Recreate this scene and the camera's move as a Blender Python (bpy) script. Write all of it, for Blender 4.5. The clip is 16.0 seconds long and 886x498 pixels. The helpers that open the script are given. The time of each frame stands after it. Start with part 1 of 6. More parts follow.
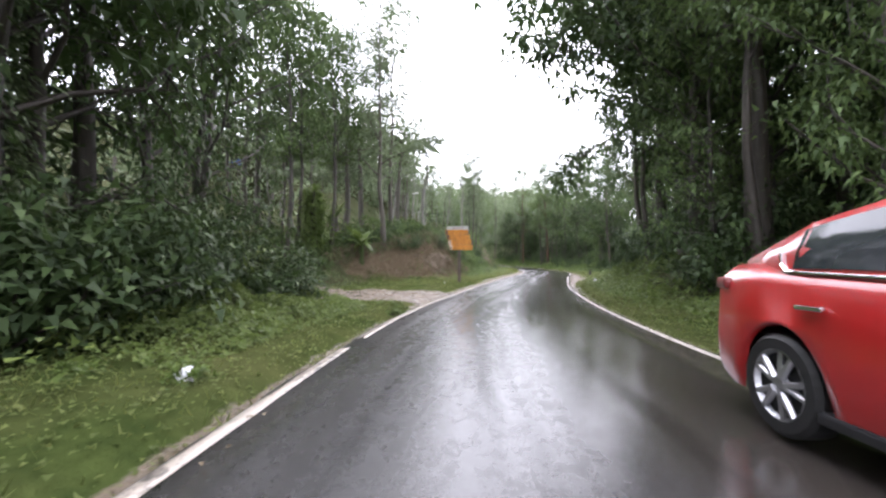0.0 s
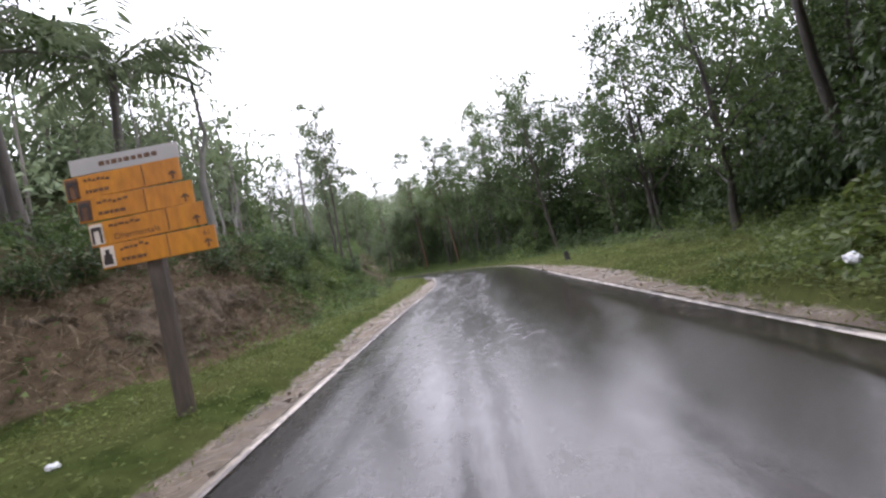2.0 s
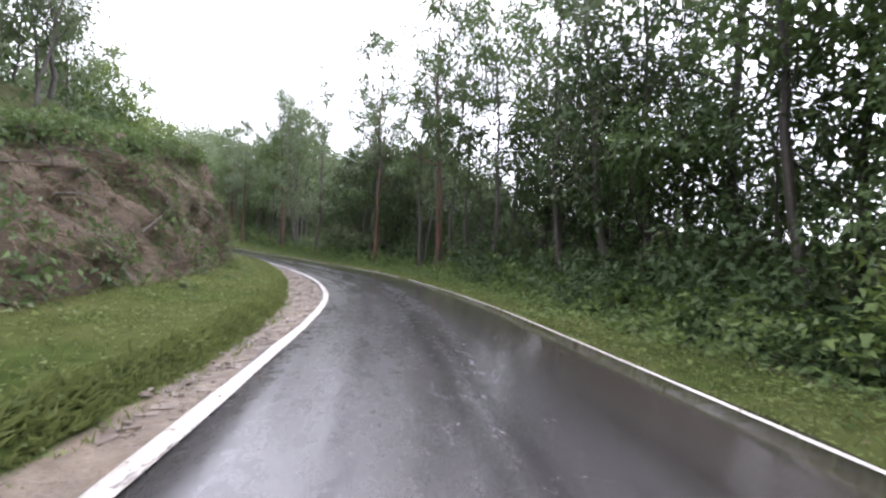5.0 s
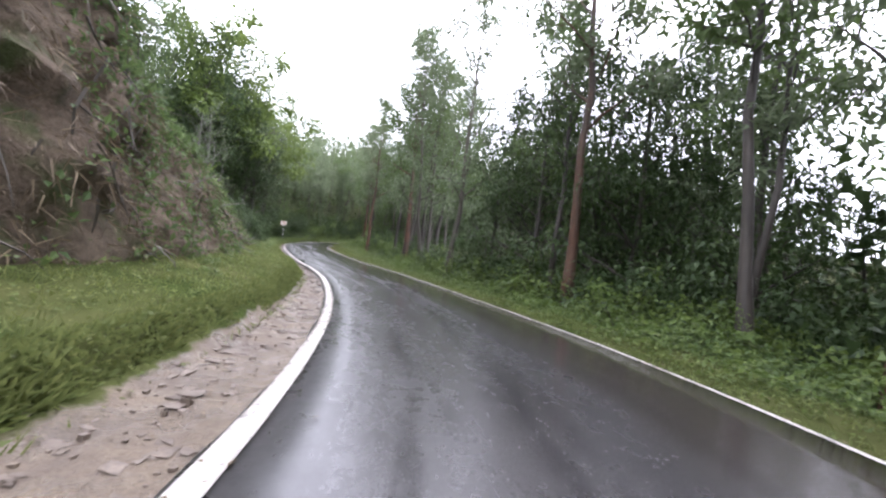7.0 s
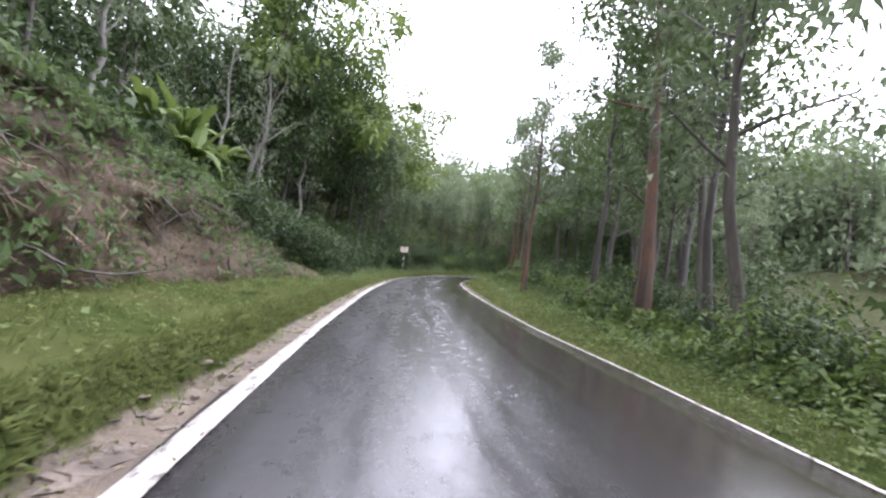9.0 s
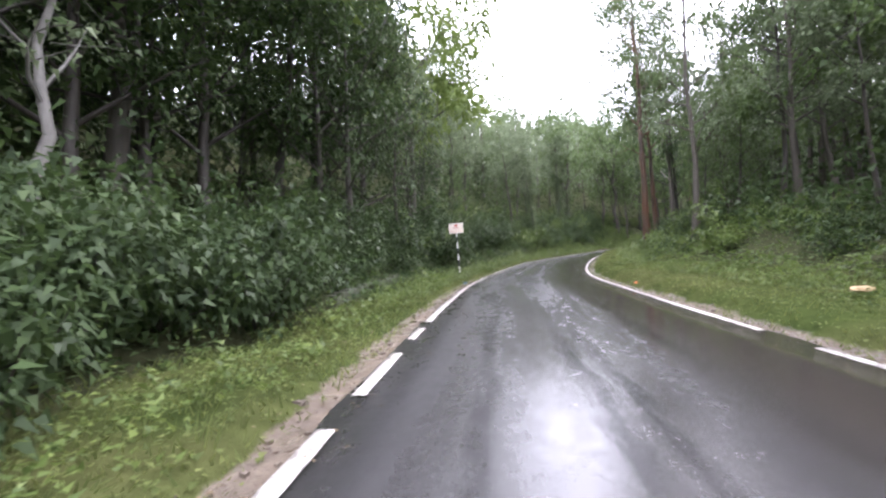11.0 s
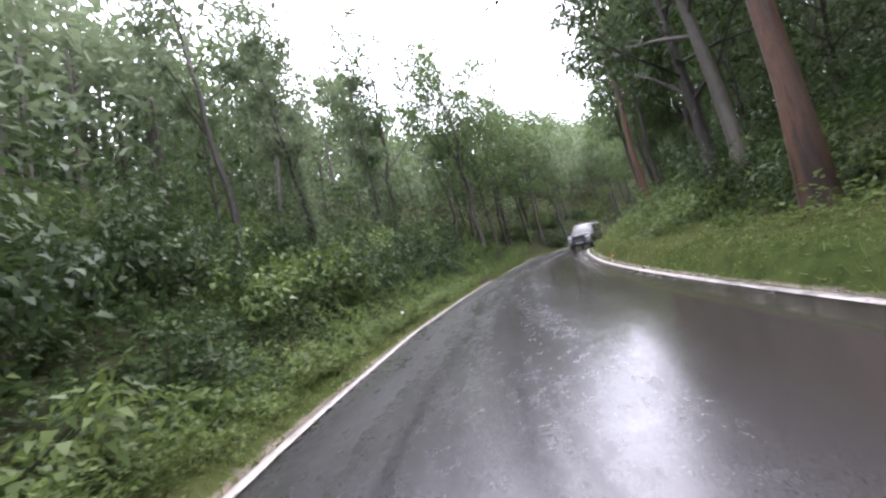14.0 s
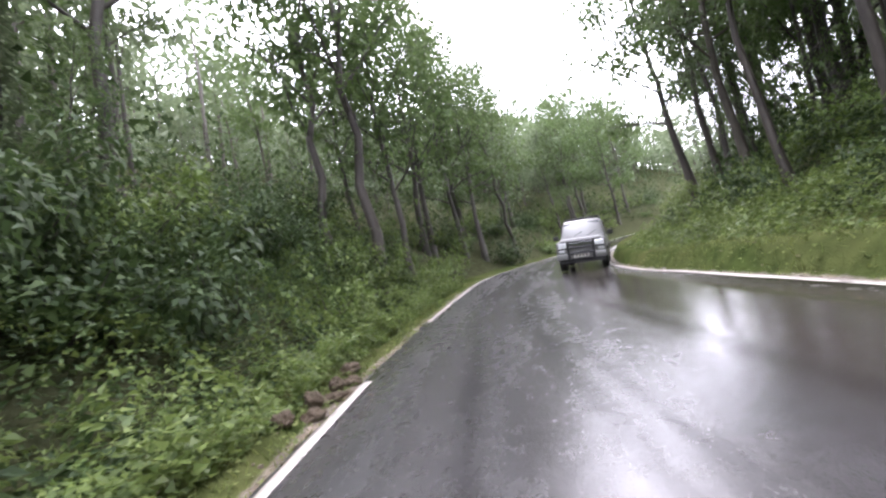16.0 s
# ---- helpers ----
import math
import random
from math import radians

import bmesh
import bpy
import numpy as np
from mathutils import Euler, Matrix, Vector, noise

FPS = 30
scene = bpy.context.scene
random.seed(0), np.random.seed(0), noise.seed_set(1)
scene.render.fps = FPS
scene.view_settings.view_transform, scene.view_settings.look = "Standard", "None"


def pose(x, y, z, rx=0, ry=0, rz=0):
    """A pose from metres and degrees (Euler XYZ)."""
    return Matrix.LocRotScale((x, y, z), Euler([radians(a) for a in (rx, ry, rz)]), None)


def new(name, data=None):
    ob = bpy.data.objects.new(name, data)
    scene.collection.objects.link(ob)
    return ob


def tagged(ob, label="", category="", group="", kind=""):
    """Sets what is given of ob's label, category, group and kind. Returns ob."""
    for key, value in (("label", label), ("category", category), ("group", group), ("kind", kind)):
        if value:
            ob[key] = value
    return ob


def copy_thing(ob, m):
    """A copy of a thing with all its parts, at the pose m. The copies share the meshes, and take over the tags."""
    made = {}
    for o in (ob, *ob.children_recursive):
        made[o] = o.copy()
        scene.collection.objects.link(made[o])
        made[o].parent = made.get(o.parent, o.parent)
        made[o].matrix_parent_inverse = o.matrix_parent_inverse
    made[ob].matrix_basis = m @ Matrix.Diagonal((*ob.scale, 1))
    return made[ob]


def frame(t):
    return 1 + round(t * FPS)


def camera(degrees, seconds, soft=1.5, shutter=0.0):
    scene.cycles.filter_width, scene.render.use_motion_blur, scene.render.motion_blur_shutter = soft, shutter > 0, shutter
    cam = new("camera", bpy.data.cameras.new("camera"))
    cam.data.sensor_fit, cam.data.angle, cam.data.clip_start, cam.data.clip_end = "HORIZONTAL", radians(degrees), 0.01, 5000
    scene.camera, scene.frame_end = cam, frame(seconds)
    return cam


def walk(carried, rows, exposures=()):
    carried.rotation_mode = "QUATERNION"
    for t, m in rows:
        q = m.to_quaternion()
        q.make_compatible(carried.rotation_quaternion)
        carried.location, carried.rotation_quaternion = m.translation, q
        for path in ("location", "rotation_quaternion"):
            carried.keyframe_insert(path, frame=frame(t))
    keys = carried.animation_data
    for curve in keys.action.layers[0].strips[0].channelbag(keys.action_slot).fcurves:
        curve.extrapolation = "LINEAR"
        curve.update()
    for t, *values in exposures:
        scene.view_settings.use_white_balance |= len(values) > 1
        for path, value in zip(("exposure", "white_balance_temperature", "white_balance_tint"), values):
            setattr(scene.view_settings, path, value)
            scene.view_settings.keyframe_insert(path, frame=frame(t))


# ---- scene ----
from mathutils.bvhtree import BVHTree

# ---- camera ----
PATH = [
    (0.00, 0.000, 0.000, 1.120, 92.20, -0.00, 0.00),
    (0.50, 0.281, 4.621, 1.110, 92.31, 6.43, -0.65),
    (1.00, 0.780, 9.304, 1.134, 92.63, 11.00, -4.88),
    (1.50, 1.685, 13.959, 1.063, 92.73, 13.46, -9.19),
    (2.00, 2.933, 18.700, 1.183, 92.50, 12.80, -12.82),
    (2.50, 4.368, 23.506, 1.242, 92.65, 9.38, -15.16),
    (3.00, 5.834, 28.435, 1.369, 91.92, 5.51, -16.01),
    (3.60, 7.458, 34.314, 1.501, 91.35, 1.83, -17.32),
    (4.25, 8.911, 40.604, 1.596, 91.28, -0.51, -18.35),
    (4.90, 10.045, 46.813, 1.642, 91.61, -1.94, -17.28),
    (5.50, 10.810, 52.471, 1.641, 92.11, -3.18, -12.92),
    (6.00, 11.333, 57.158, 1.623, 92.56, -4.36, -7.55),
    (6.50, 11.489, 61.767, 1.666, 92.80, -5.62, -2.37),
    (7.00, 11.340, 66.370, 1.736, 93.46, -7.04, 2.32),
    (7.50, 10.801, 70.817, 1.864, 93.89, -8.55, 7.32),
    (8.00, 9.693, 75.240, 2.046, 94.66, -9.54, 13.24),
    (8.50, 8.139, 79.780, 2.291, 95.23, -9.39, 17.28),
    (9.00, 6.192, 84.295, 2.514, 95.55, -8.21, 20.41),
    (9.50, 3.951, 88.675, 2.719, 95.39, -4.72, 23.14),
    (10.10, 1.335, 93.994, 3.026, 94.83, -1.44, 26.16),
    (10.75, -1.331, 99.902, 3.434, 93.86, 0.88, 28.38),
    (11.40, -3.824, 105.960, 3.824, 93.27, 3.17, 28.72),
    (12.00, -5.971, 111.685, 4.079, 93.73, 6.35, 26.68),
    (12.50, -7.698, 116.510, 4.227, 94.69, 9.73, 23.86),
    (13.00, -8.879, 121.283, 4.597, 95.64, 12.45, 17.92),
    (13.50, -9.680, 126.204, 5.009, 96.12, 14.22, 11.67),
    (14.00, -9.899, 130.792, 5.433, 97.02, 13.28, 6.85),
    (14.50, -9.909, 135.402, 5.795, 97.17, 10.37, 3.61),
    (15.00, -9.871, 140.084, 6.113, 97.03, 8.51, 1.45),
    (15.50, -9.613, 144.608, 6.445, 96.73, 9.55, -0.46),
    (16.00, -9.117, 148.938, 6.788, 96.83, 11.40, -4.18),
]
cam = camera(90.8, 16.0, soft=2.4, shutter=0.05)
walk(cam, [(t, pose(*p)) for t, *p in PATH], exposures=[(0.0, 0.5, 6120, 20), (1.0, 0.25, 6120, 20), (2.0, -0.1, 6140, 23), (3.0, -0.8, 6080, 28), (4.25, -0.3, 6000, 22), (5.5, 0.45, 6040, 23), (6.5, 0.44, 5980, 23), (8.0, 0.62, 5950, 22),
                     (9.5, 0.58, 5950, 24), (12.5, 1.3, 6000, 25), (14.0, 0.9, 5950, 25), (15.2, 1.0, 6000, 25), (16.0, 1.1, 6050, 24)])

# ---- sky: bright wet overcast ----
world = bpy.data.worlds.new("overcast")
scene.world = world
world.use_nodes = True
wn, wl = world.node_tree.nodes, world.node_tree.links
wn.clear()
sky = wn.new("ShaderNodeTexSky")
sky.sky_type, sky.sun_disc = "NISHITA", False
sky.sun_elevation, sky.sun_rotation = radians(58), radians(20)
sky.dust_density, sky.ozone_density = 6.0, 0.5
clear = wn.new("ShaderNodeBackground")
clear.inputs["Strength"].default_value = 0.05
wl.new(sky.outputs[0], clear.inputs["Color"])
way = wn.new("ShaderNodeTexCoord")
split = wn.new("ShaderNodeSeparateXYZ")
wl.new(way.outputs["Generated"], split.inputs[0])
rise = wn.new("ShaderNodeMapRange")
rise.inputs["From Min"].default_value, rise.inputs["From Max"].default_value = 0.0, 1.0
rise.inputs["To Min"].default_value, rise.inputs["To Max"].default_value = 2.8, 4.1
wl.new(split.outputs["Z"], rise.inputs["Value"])
billow = wn.new("ShaderNodeTexNoise")
billow.inputs["Scale"].default_value, billow.inputs["Detail"].default_value = 2.5, 4.0
wl.new(way.outputs["Generated"], billow.inputs["Vector"])
thick = wn.new("ShaderNodeMapRange")
thick.inputs["To Min"].default_value, thick.inputs["To Max"].default_value = 0.8, 1.2
wl.new(billow.outputs["Fac"], thick.inputs["Value"])
cover = wn.new("ShaderNodeMath")
cover.operation = "MULTIPLY"
wl.new(rise.outputs[0], cover.inputs[0])
wl.new(thick.outputs[0], cover.inputs[1])
cloud = wn.new("ShaderNodeBackground")
cloud.inputs["Color"].default_value = (0.96, 0.98, 1.0, 1)
wl.new(cover.outputs[0], cloud.inputs["Strength"])
both, wout = wn.new("ShaderNodeAddShader"), wn.new("ShaderNodeOutputWorld")
wl.new(clear.outputs[0], both.inputs[0])
wl.new(cloud.outputs[0], both.inputs[1])
wl.new(both.outputs[0], wout.inputs["Surface"])
sun = new("sun", bpy.data.lights.new("sun", "SUN"))
sun.data.energy, sun.data.angle, sun.data.color = 0.8, radians(30), (1.0, 0.97, 0.92)
sun.matrix_world = pose(0, 0, 60, 32, 0, 160)


# ---- materials ----
class Shade:
    """A node material under construction."""

    def __init__(self, name):
        self.mat = bpy.data.materials.new(name)
        self.mat.use_nodes = True
        self.n, self.l = self.mat.node_tree.nodes, self.mat.node_tree.links
        self.bsdf, self.out = self.n["Principled BSDF"], self.n["Material Output"]
        self.where = self.n.new("ShaderNodeTexCoord").outputs["Object"]

    def put(self, socket, value):
        if isinstance(value, (int, float)):
            socket.default_value = value
        elif isinstance(value, tuple):
            socket.default_value = (*value, 1) if len(value) == 3 and socket.type == "RGBA" else value
        else:
            self.l.new(value, socket)

    def noise(self, scale, detail=4.0, rough=0.55, vector=None, stretch=None):
        v = self.where if vector is None else vector
        if stretch:
            m = self.n.new("ShaderNodeMapping")
            m.inputs["Scale"].default_value = stretch
            self.l.new(v, m.inputs["Vector"])
            v = m.outputs[0]
        t = self.n.new("ShaderNodeTexNoise")
        t.inputs["Scale"].default_value, t.inputs["Detail"].default_value, t.inputs["Roughness"].default_value = scale, detail, rough
        self.l.new(v, t.inputs["Vector"])
        return t.outputs["Fac"]

    def ramp(self, fac, lo, hi, a=0.0, b=1.0):
        m = self.n.new("ShaderNodeMapRange")
        m.inputs["From Min"].default_value, m.inputs["From Max"].default_value = lo, hi
        self.put(m.inputs["To Min"], a)
        self.put(m.inputs["To Max"], b)
        self.l.new(fac, m.inputs["Value"])
        return m.outputs[0]

    def mix(self, fac, a, b, kind="MIX"):
        m = self.n.new("ShaderNodeMix")
        m.data_type, m.blend_type = "RGBA", kind
        self.put(m.inputs[0], fac)
        self.put(m.inputs[6], a)
        self.put(m.inputs[7], b)
        return m.outputs[2]

    def math(self, op, a, b=0.0):
        m = self.n.new("ShaderNodeMath")
        m.operation = op
        self.put(m.inputs[0], a)
        self.put(m.inputs[1], b)
        return m.outputs[0]

    def bump(self, height, strength, distance=0.02):
        b = self.n.new("ShaderNodeBump")
        b.inputs["Strength"].default_value, b.inputs["Distance"].default_value = strength, distance
        self.l.new(height, b.inputs["Height"])
        self.l.new(b.outputs[0], self.bsdf.inputs["Normal"])

    def done(self, colour, rough=0.5, metal=0.0, spec=0.5):
        self.put(self.bsdf.inputs["Base Color"], colour)
        self.put(self.bsdf.inputs["Roughness"], rough)
        self.put(self.bsdf.inputs["Metallic"], metal)
        self.put(self.bsdf.inputs["Specular IOR Level"], spec)
        return self.mat


def plain(name, a, b, coarse=1.5, fine=25.0, rough=(0.4, 0.7), bump=0.2, metal=0.0, stretch=None):
    """A surface that varies between two colours at two scales."""
    m = Shade(name)
    big, small = m.noise(coarse, stretch=stretch), m.noise(fine, 3.0, stretch=stretch)
    c = m.mix(m.ramp(big, 0.3, 0.7), a, b)
    c = m.mix(m.ramp(small, 0.35, 0.75, 0.0, 0.5), c, tuple(x * 0.45 for x in b))
    if bump:
        m.bump(small, bump)
    return m.done(c, m.ramp(big, 0.3, 0.7, *rough), metal)


def leaf_material(name, dark, mid, light, gloss=0.52, glow_through=0.36):
    """Wet leaves: each leaf its own green, each plant a little lighter or darker."""
    m = Shade(name)
    geo = m.n.new("ShaderNodeNewGeometry")
    info = m.n.new("ShaderNodeObjectInfo")
    r = geo.outputs["Random Per Island"]
    c = m.mix(m.ramp(r, 0.0, 0.6), dark, mid)
    c = m.mix(m.ramp(r, 0.6, 1.0), c, light)
    c = m.mix(m.ramp(info.outputs["Random"], 0.0, 1.0, 0.0, 0.45), c, m.mix(0.5, mid, light))
    c = m.mix(m.ramp(m.noise(0.35, 2.0), 0.35, 0.7, 0.0, 0.4), c, tuple(x * 0.6 for x in dark))
    m.done(c, m.ramp(m.noise(3.0, 2.0), 0.3, 0.7, gloss - 0.08, gloss + 0.15), 0.0, 0.24)
    t = m.n.new("ShaderNodeBsdfTranslucent")
    m.put(t.inputs["Color"], m.mix(0.5, c, light))
    s = m.n.new("ShaderNodeMixShader")
    s.inputs[0].default_value = glow_through
    m.l.new(m.bsdf.outputs[0], s.inputs[1])
    m.l.new(t.outputs[0], s.inputs[2])
    m.l.new(s.outputs[0], m.out.inputs["Surface"])
    return m.mat


# darkest green, lowered further so the colour holds shade under the canopy
LEAF_DARK_SHADED = leaf_material("leaf_dark_shaded", (0.022, 0.042, 0.014), (0.038, 0.067, 0.021), (0.075, 0.115, 0.036), glow_through=0.3)
LEAF_MID = leaf_material("leaf_mid", (0.048, 0.083, 0.028), (0.08, 0.128, 0.042), (0.135, 0.19, 0.062))
# pale grey-green, raised further to hold the haze over distant trees
LEAF_GREY_HAZE = leaf_material("leaf_grey_haze", (0.1, 0.138, 0.07), (0.148, 0.19, 0.1), (0.2, 0.245, 0.135))
LEAF_LIME = leaf_material("leaf_lime", (0.09, 0.135, 0.03), (0.135, 0.195, 0.045), (0.19, 0.25, 0.06))
LEAF_FRESH = leaf_material("leaf_fresh", (0.06, 0.094, 0.024), (0.11, 0.156, 0.04), (0.19, 0.246, 0.068), 0.42, 0.38)
LEAF_BIG = leaf_material("leaf_big", (0.052, 0.088, 0.022), (0.095, 0.145, 0.034), (0.162, 0.22, 0.056), 0.42)
GRASS = leaf_material("grass_blade", (0.046, 0.072, 0.019), (0.115, 0.15, 0.042), (0.22, 0.245, 0.083), 0.65, 0.42)
STRAW = leaf_material("dry_stem", (0.10, 0.075, 0.045), (0.16, 0.12, 0.075), (0.24, 0.19, 0.12), 0.6, 0.1)
BARK_GREY = plain("bark_grey", (0.1, 0.086, 0.066), (0.042, 0.035, 0.025), 1.2, 14.0, (0.55, 0.8), 0.8, stretch=(1, 1, 0.25))
BARK_PALE = plain("bark_pale", (0.21, 0.2, 0.175), (0.1, 0.092, 0.078), 1.2, 14.0, (0.55, 0.8), 0.8, stretch=(1, 1, 0.25))
BARK_DARK = plain("bark_dark", (0.06, 0.048, 0.036), (0.022, 0.018, 0.014), 1.2, 14.0, (0.5, 0.8), 0.8, stretch=(1, 1, 0.25))


def red_bark_material():
    """Wet reddish bark, streaked dark and peeling to grey-brown."""
    m = Shade("bark_red")
    run, flake, fine = m.noise(3.0, 5.0, 0.65, stretch=(1, 1, 0.12)), m.noise(1.4, 5.0, 0.6, stretch=(1, 1, 0.4)), m.noise(22.0, 4.0, 0.7, stretch=(1, 1, 0.2))
    c = m.mix(m.ramp(flake, 0.38, 0.62), (0.115, 0.05, 0.025), (0.075, 0.052, 0.034))
    c = m.mix(m.ramp(run, 0.46, 0.62), c, (0.026, 0.018, 0.012))
    c = m.mix(m.ramp(fine, 0.45, 0.75, 0.0, 0.6), c, (0.026, 0.018, 0.012))
    m.bump(m.math("ADD", run, fine), 0.9, 0.03)
    return m.done(c, m.ramp(run, 0.35, 0.65, 0.75, 0.4), 0.0, 0.35)


BARK_RED = red_bark_material()


def ground_material():
    """Grass, dirt, cut earth and leaf litter, by the cover painted on the ground's points."""
    m = Shade("ground")
    at = m.n.new("ShaderNodeAttribute")
    at.attribute_name = "cover"
    s = m.n.new("ShaderNodeSeparateColor")
    m.l.new(at.outputs["Color"], s.inputs[0])
    big, mid, fine = m.noise(0.5), m.noise(4.0, 5.0), m.noise(40.0, 4.0)
    ragged = m.ramp(m.noise(2.2, 6.0, 0.7), 0.2, 0.8, -0.35, 0.35)

    def edge(channel):
        return m.ramp(m.math("ADD", s.outputs[channel], ragged), 0.4, 0.6)

    grass = m.mix(m.ramp(mid, 0.3, 0.7), (0.027, 0.04, 0.012), (0.056, 0.075, 0.022))
    grass = m.mix(m.ramp(big, 0.4, 0.75), grass, (0.085, 0.088, 0.034))
    litter = m.mix(m.ramp(mid, 0.3, 0.7), (0.03, 0.035, 0.018), (0.065, 0.068, 0.034))
    earth = m.mix(m.ramp(mid, 0.3, 0.7), (0.085, 0.062, 0.04), (0.15, 0.115, 0.078))
    earth = m.mix(m.ramp(fine, 0.45, 0.8), earth, (0.045, 0.035, 0.02))
    dirt = m.mix(m.ramp(mid, 0.3, 0.75), (0.125, 0.094, 0.062), (0.215, 0.174, 0.124))
    dirt = m.mix(m.ramp(m.noise(1.3, 5.0, 0.65), 0.4, 0.62, 0, 0.75), dirt, (0.095, 0.074, 0.057))
    dirt = m.mix(m.ramp(fine, 0.45, 0.75, 0, 0.8), dirt, (0.075, 0.058, 0.044))
    puddle = m.math("MULTIPLY", edge("Red"), m.ramp(m.noise(2.3, 4.0), 0.45, 0.58))
    c = m.mix(edge("Blue"), grass, litter)
    c = m.mix(edge("Green"), c, earth)
    c = m.mix(edge("Red"), c, dirt)
    m.bump(m.math("ADD", mid, m.math("MULTIPLY", fine, 0.5)), 0.7, 0.08)
    return m.done(c, m.ramp(puddle, 0.0, 1.0, m.ramp(mid, 0.3, 0.7, 0.6, 0.95), 0.14), 0.0, m.math("MULTIPLY", edge("Red"), 0.4))


def asphalt_material():
    """Wet worn asphalt: a water film lies in the wheel tracks, thin ridges of wet grit between them."""
    m = Shade("wet_asphalt")
    uv = m.n.new("ShaderNodeUVMap")
    uv.uv_map = "UVMap"
    along = uv.outputs[0]
    xyz = m.n.new("ShaderNodeSeparateXYZ")
    m.l.new(along, xyz.inputs[0])
    grain, chips = m.noise(140.0, 3.0), m.noise(48.0, 5.0, 0.75)
    patch = m.noise(1.0, 5.0, 0.6, along, (0.9, 0.07, 1))
    streak = m.noise(1.0, 4.0, 0.6, along, (2.2, 0.3, 1))
    c = m.mix(m.ramp(grain, 0.35, 0.7), (0.025, 0.0242, 0.0245), (0.055, 0.053, 0.054))
    c = m.mix(m.ramp(patch, 0.4, 0.65, 0, 0.5), c, (0.056, 0.053, 0.051))
    c = m.mix(m.ramp(streak, 0.5, 0.7, 0, 0.5), c, (0.028, 0.026, 0.026))
    film = m.math("ADD", m.math("MULTIPLY", patch, 0.5), m.math("MULTIPLY", streak, 0.5))
    rough = m.math("ADD", m.ramp(film, 0.34, 0.64, 0.31, 0.17), m.ramp(chips, 0.45, 0.8, 0.0, 0.06))
    # wheel tracks hold the water; broken ridges of grit wander between them
    wobble = m.ramp(m.noise(1.0, 3.0, 0.6, along, (0.0, 0.12, 1)), 0.3, 0.7, -0.2, 0.2)
    torn = m.ramp(m.noise(1.0, 5.0, 0.75, along, (9.0, 1.3, 1)), 0.3, 0.7, -0.07, 0.07)
    across = m.math("ADD", xyz.outputs["X"], m.math("ADD", wobble, torn))

    def bands(places):
        found = None
        for at, wide, soft in places:
            one = m.ramp(m.math("ABSOLUTE", m.math("SUBTRACT", across, at)), wide, wide + soft, 1.0, 0.0)
            found = one if found is None else m.math("MAXIMUM", found, one)
        return found

    track = m.math("MULTIPLY", bands(((1.5, 0.05, 0.4), (0.62, 0.05, 0.35), (-0.55, 0.1, 0.4))), m.ramp(m.noise(1.0, 3.0, 0.6, along, (0.8, 0.12, 1)), 0.35, 0.65, 0.0, 1.0))
    ridge = m.math("MULTIPLY", bands(((1.18, 0.02, 0.1), (0.27, 0.03, 0.12), (0.02, 0.02, 0.1), (-0.9, 0.04, 0.13))), m.ramp(m.noise(1.0, 4.0, 0.6, along, (0.8, 0.14, 1)), 0.36, 0.6))
    rough = m.math("SUBTRACT", rough, m.math("MULTIPLY", track, 0.06))
    rough = m.math("SUBTRACT", rough, m.ramp(xyz.outputs["X"], -1.2, -0.3, 0.13, 0.0))
    rough = m.math("ADD", rough, m.ramp(xyz.outputs["X"], 0.7, 1.7, 0.0, 0.05))
    rough = m.math("ADD", rough, m.ramp(xyz.outputs["X"], -2.2, -1.9, 0.1, 0.0))
    # tracks also lightened in colour, as sky sheen on their water
    c = m.mix(m.math("MULTIPLY", track, 0.25), c, (0.075, 0.071, 0.07))
    c = m.mix(m.math("MULTIPLY", ridge, 0.75), c, (0.018, 0.017, 0.017))
    speck = m.noise(7.0, 5.0, 0.7, along, (1.0, 0.55, 1))
    rough = m.math("ADD", rough, m.ramp(speck, 0.35, 0.65, -0.05, 0.06))
    c = m.mix(m.ramp(speck, 0.5, 0.68, 0, 0.5), c, (0.024, 0.023, 0.023))
    # right lane's colour browned and darkened, for its reflection of the dark trees
    c = m.mix(m.ramp(across, -1.3, -0.4, 0.6, 0.0), c, (0.034, 0.026, 0.019))
    wave = m.noise(5.0, 3.0, 0.5, along, (1.0, 0.8, 1))
    h = m.math("ADD", m.math("MULTIPLY", chips, 0.3), m.math("ADD", m.math("MULTIPLY", wave, 0.7), m.math("MULTIPLY", ridge, 0.4)))
    m.bump(h, 0.17, 0.012)
    return m.done(c, rough, 0.0, m.math("SUBTRACT", 0.58, m.math("MULTIPLY", ridge, 0.42)))


GROUND, ASPHALT = ground_material(), asphalt_material()


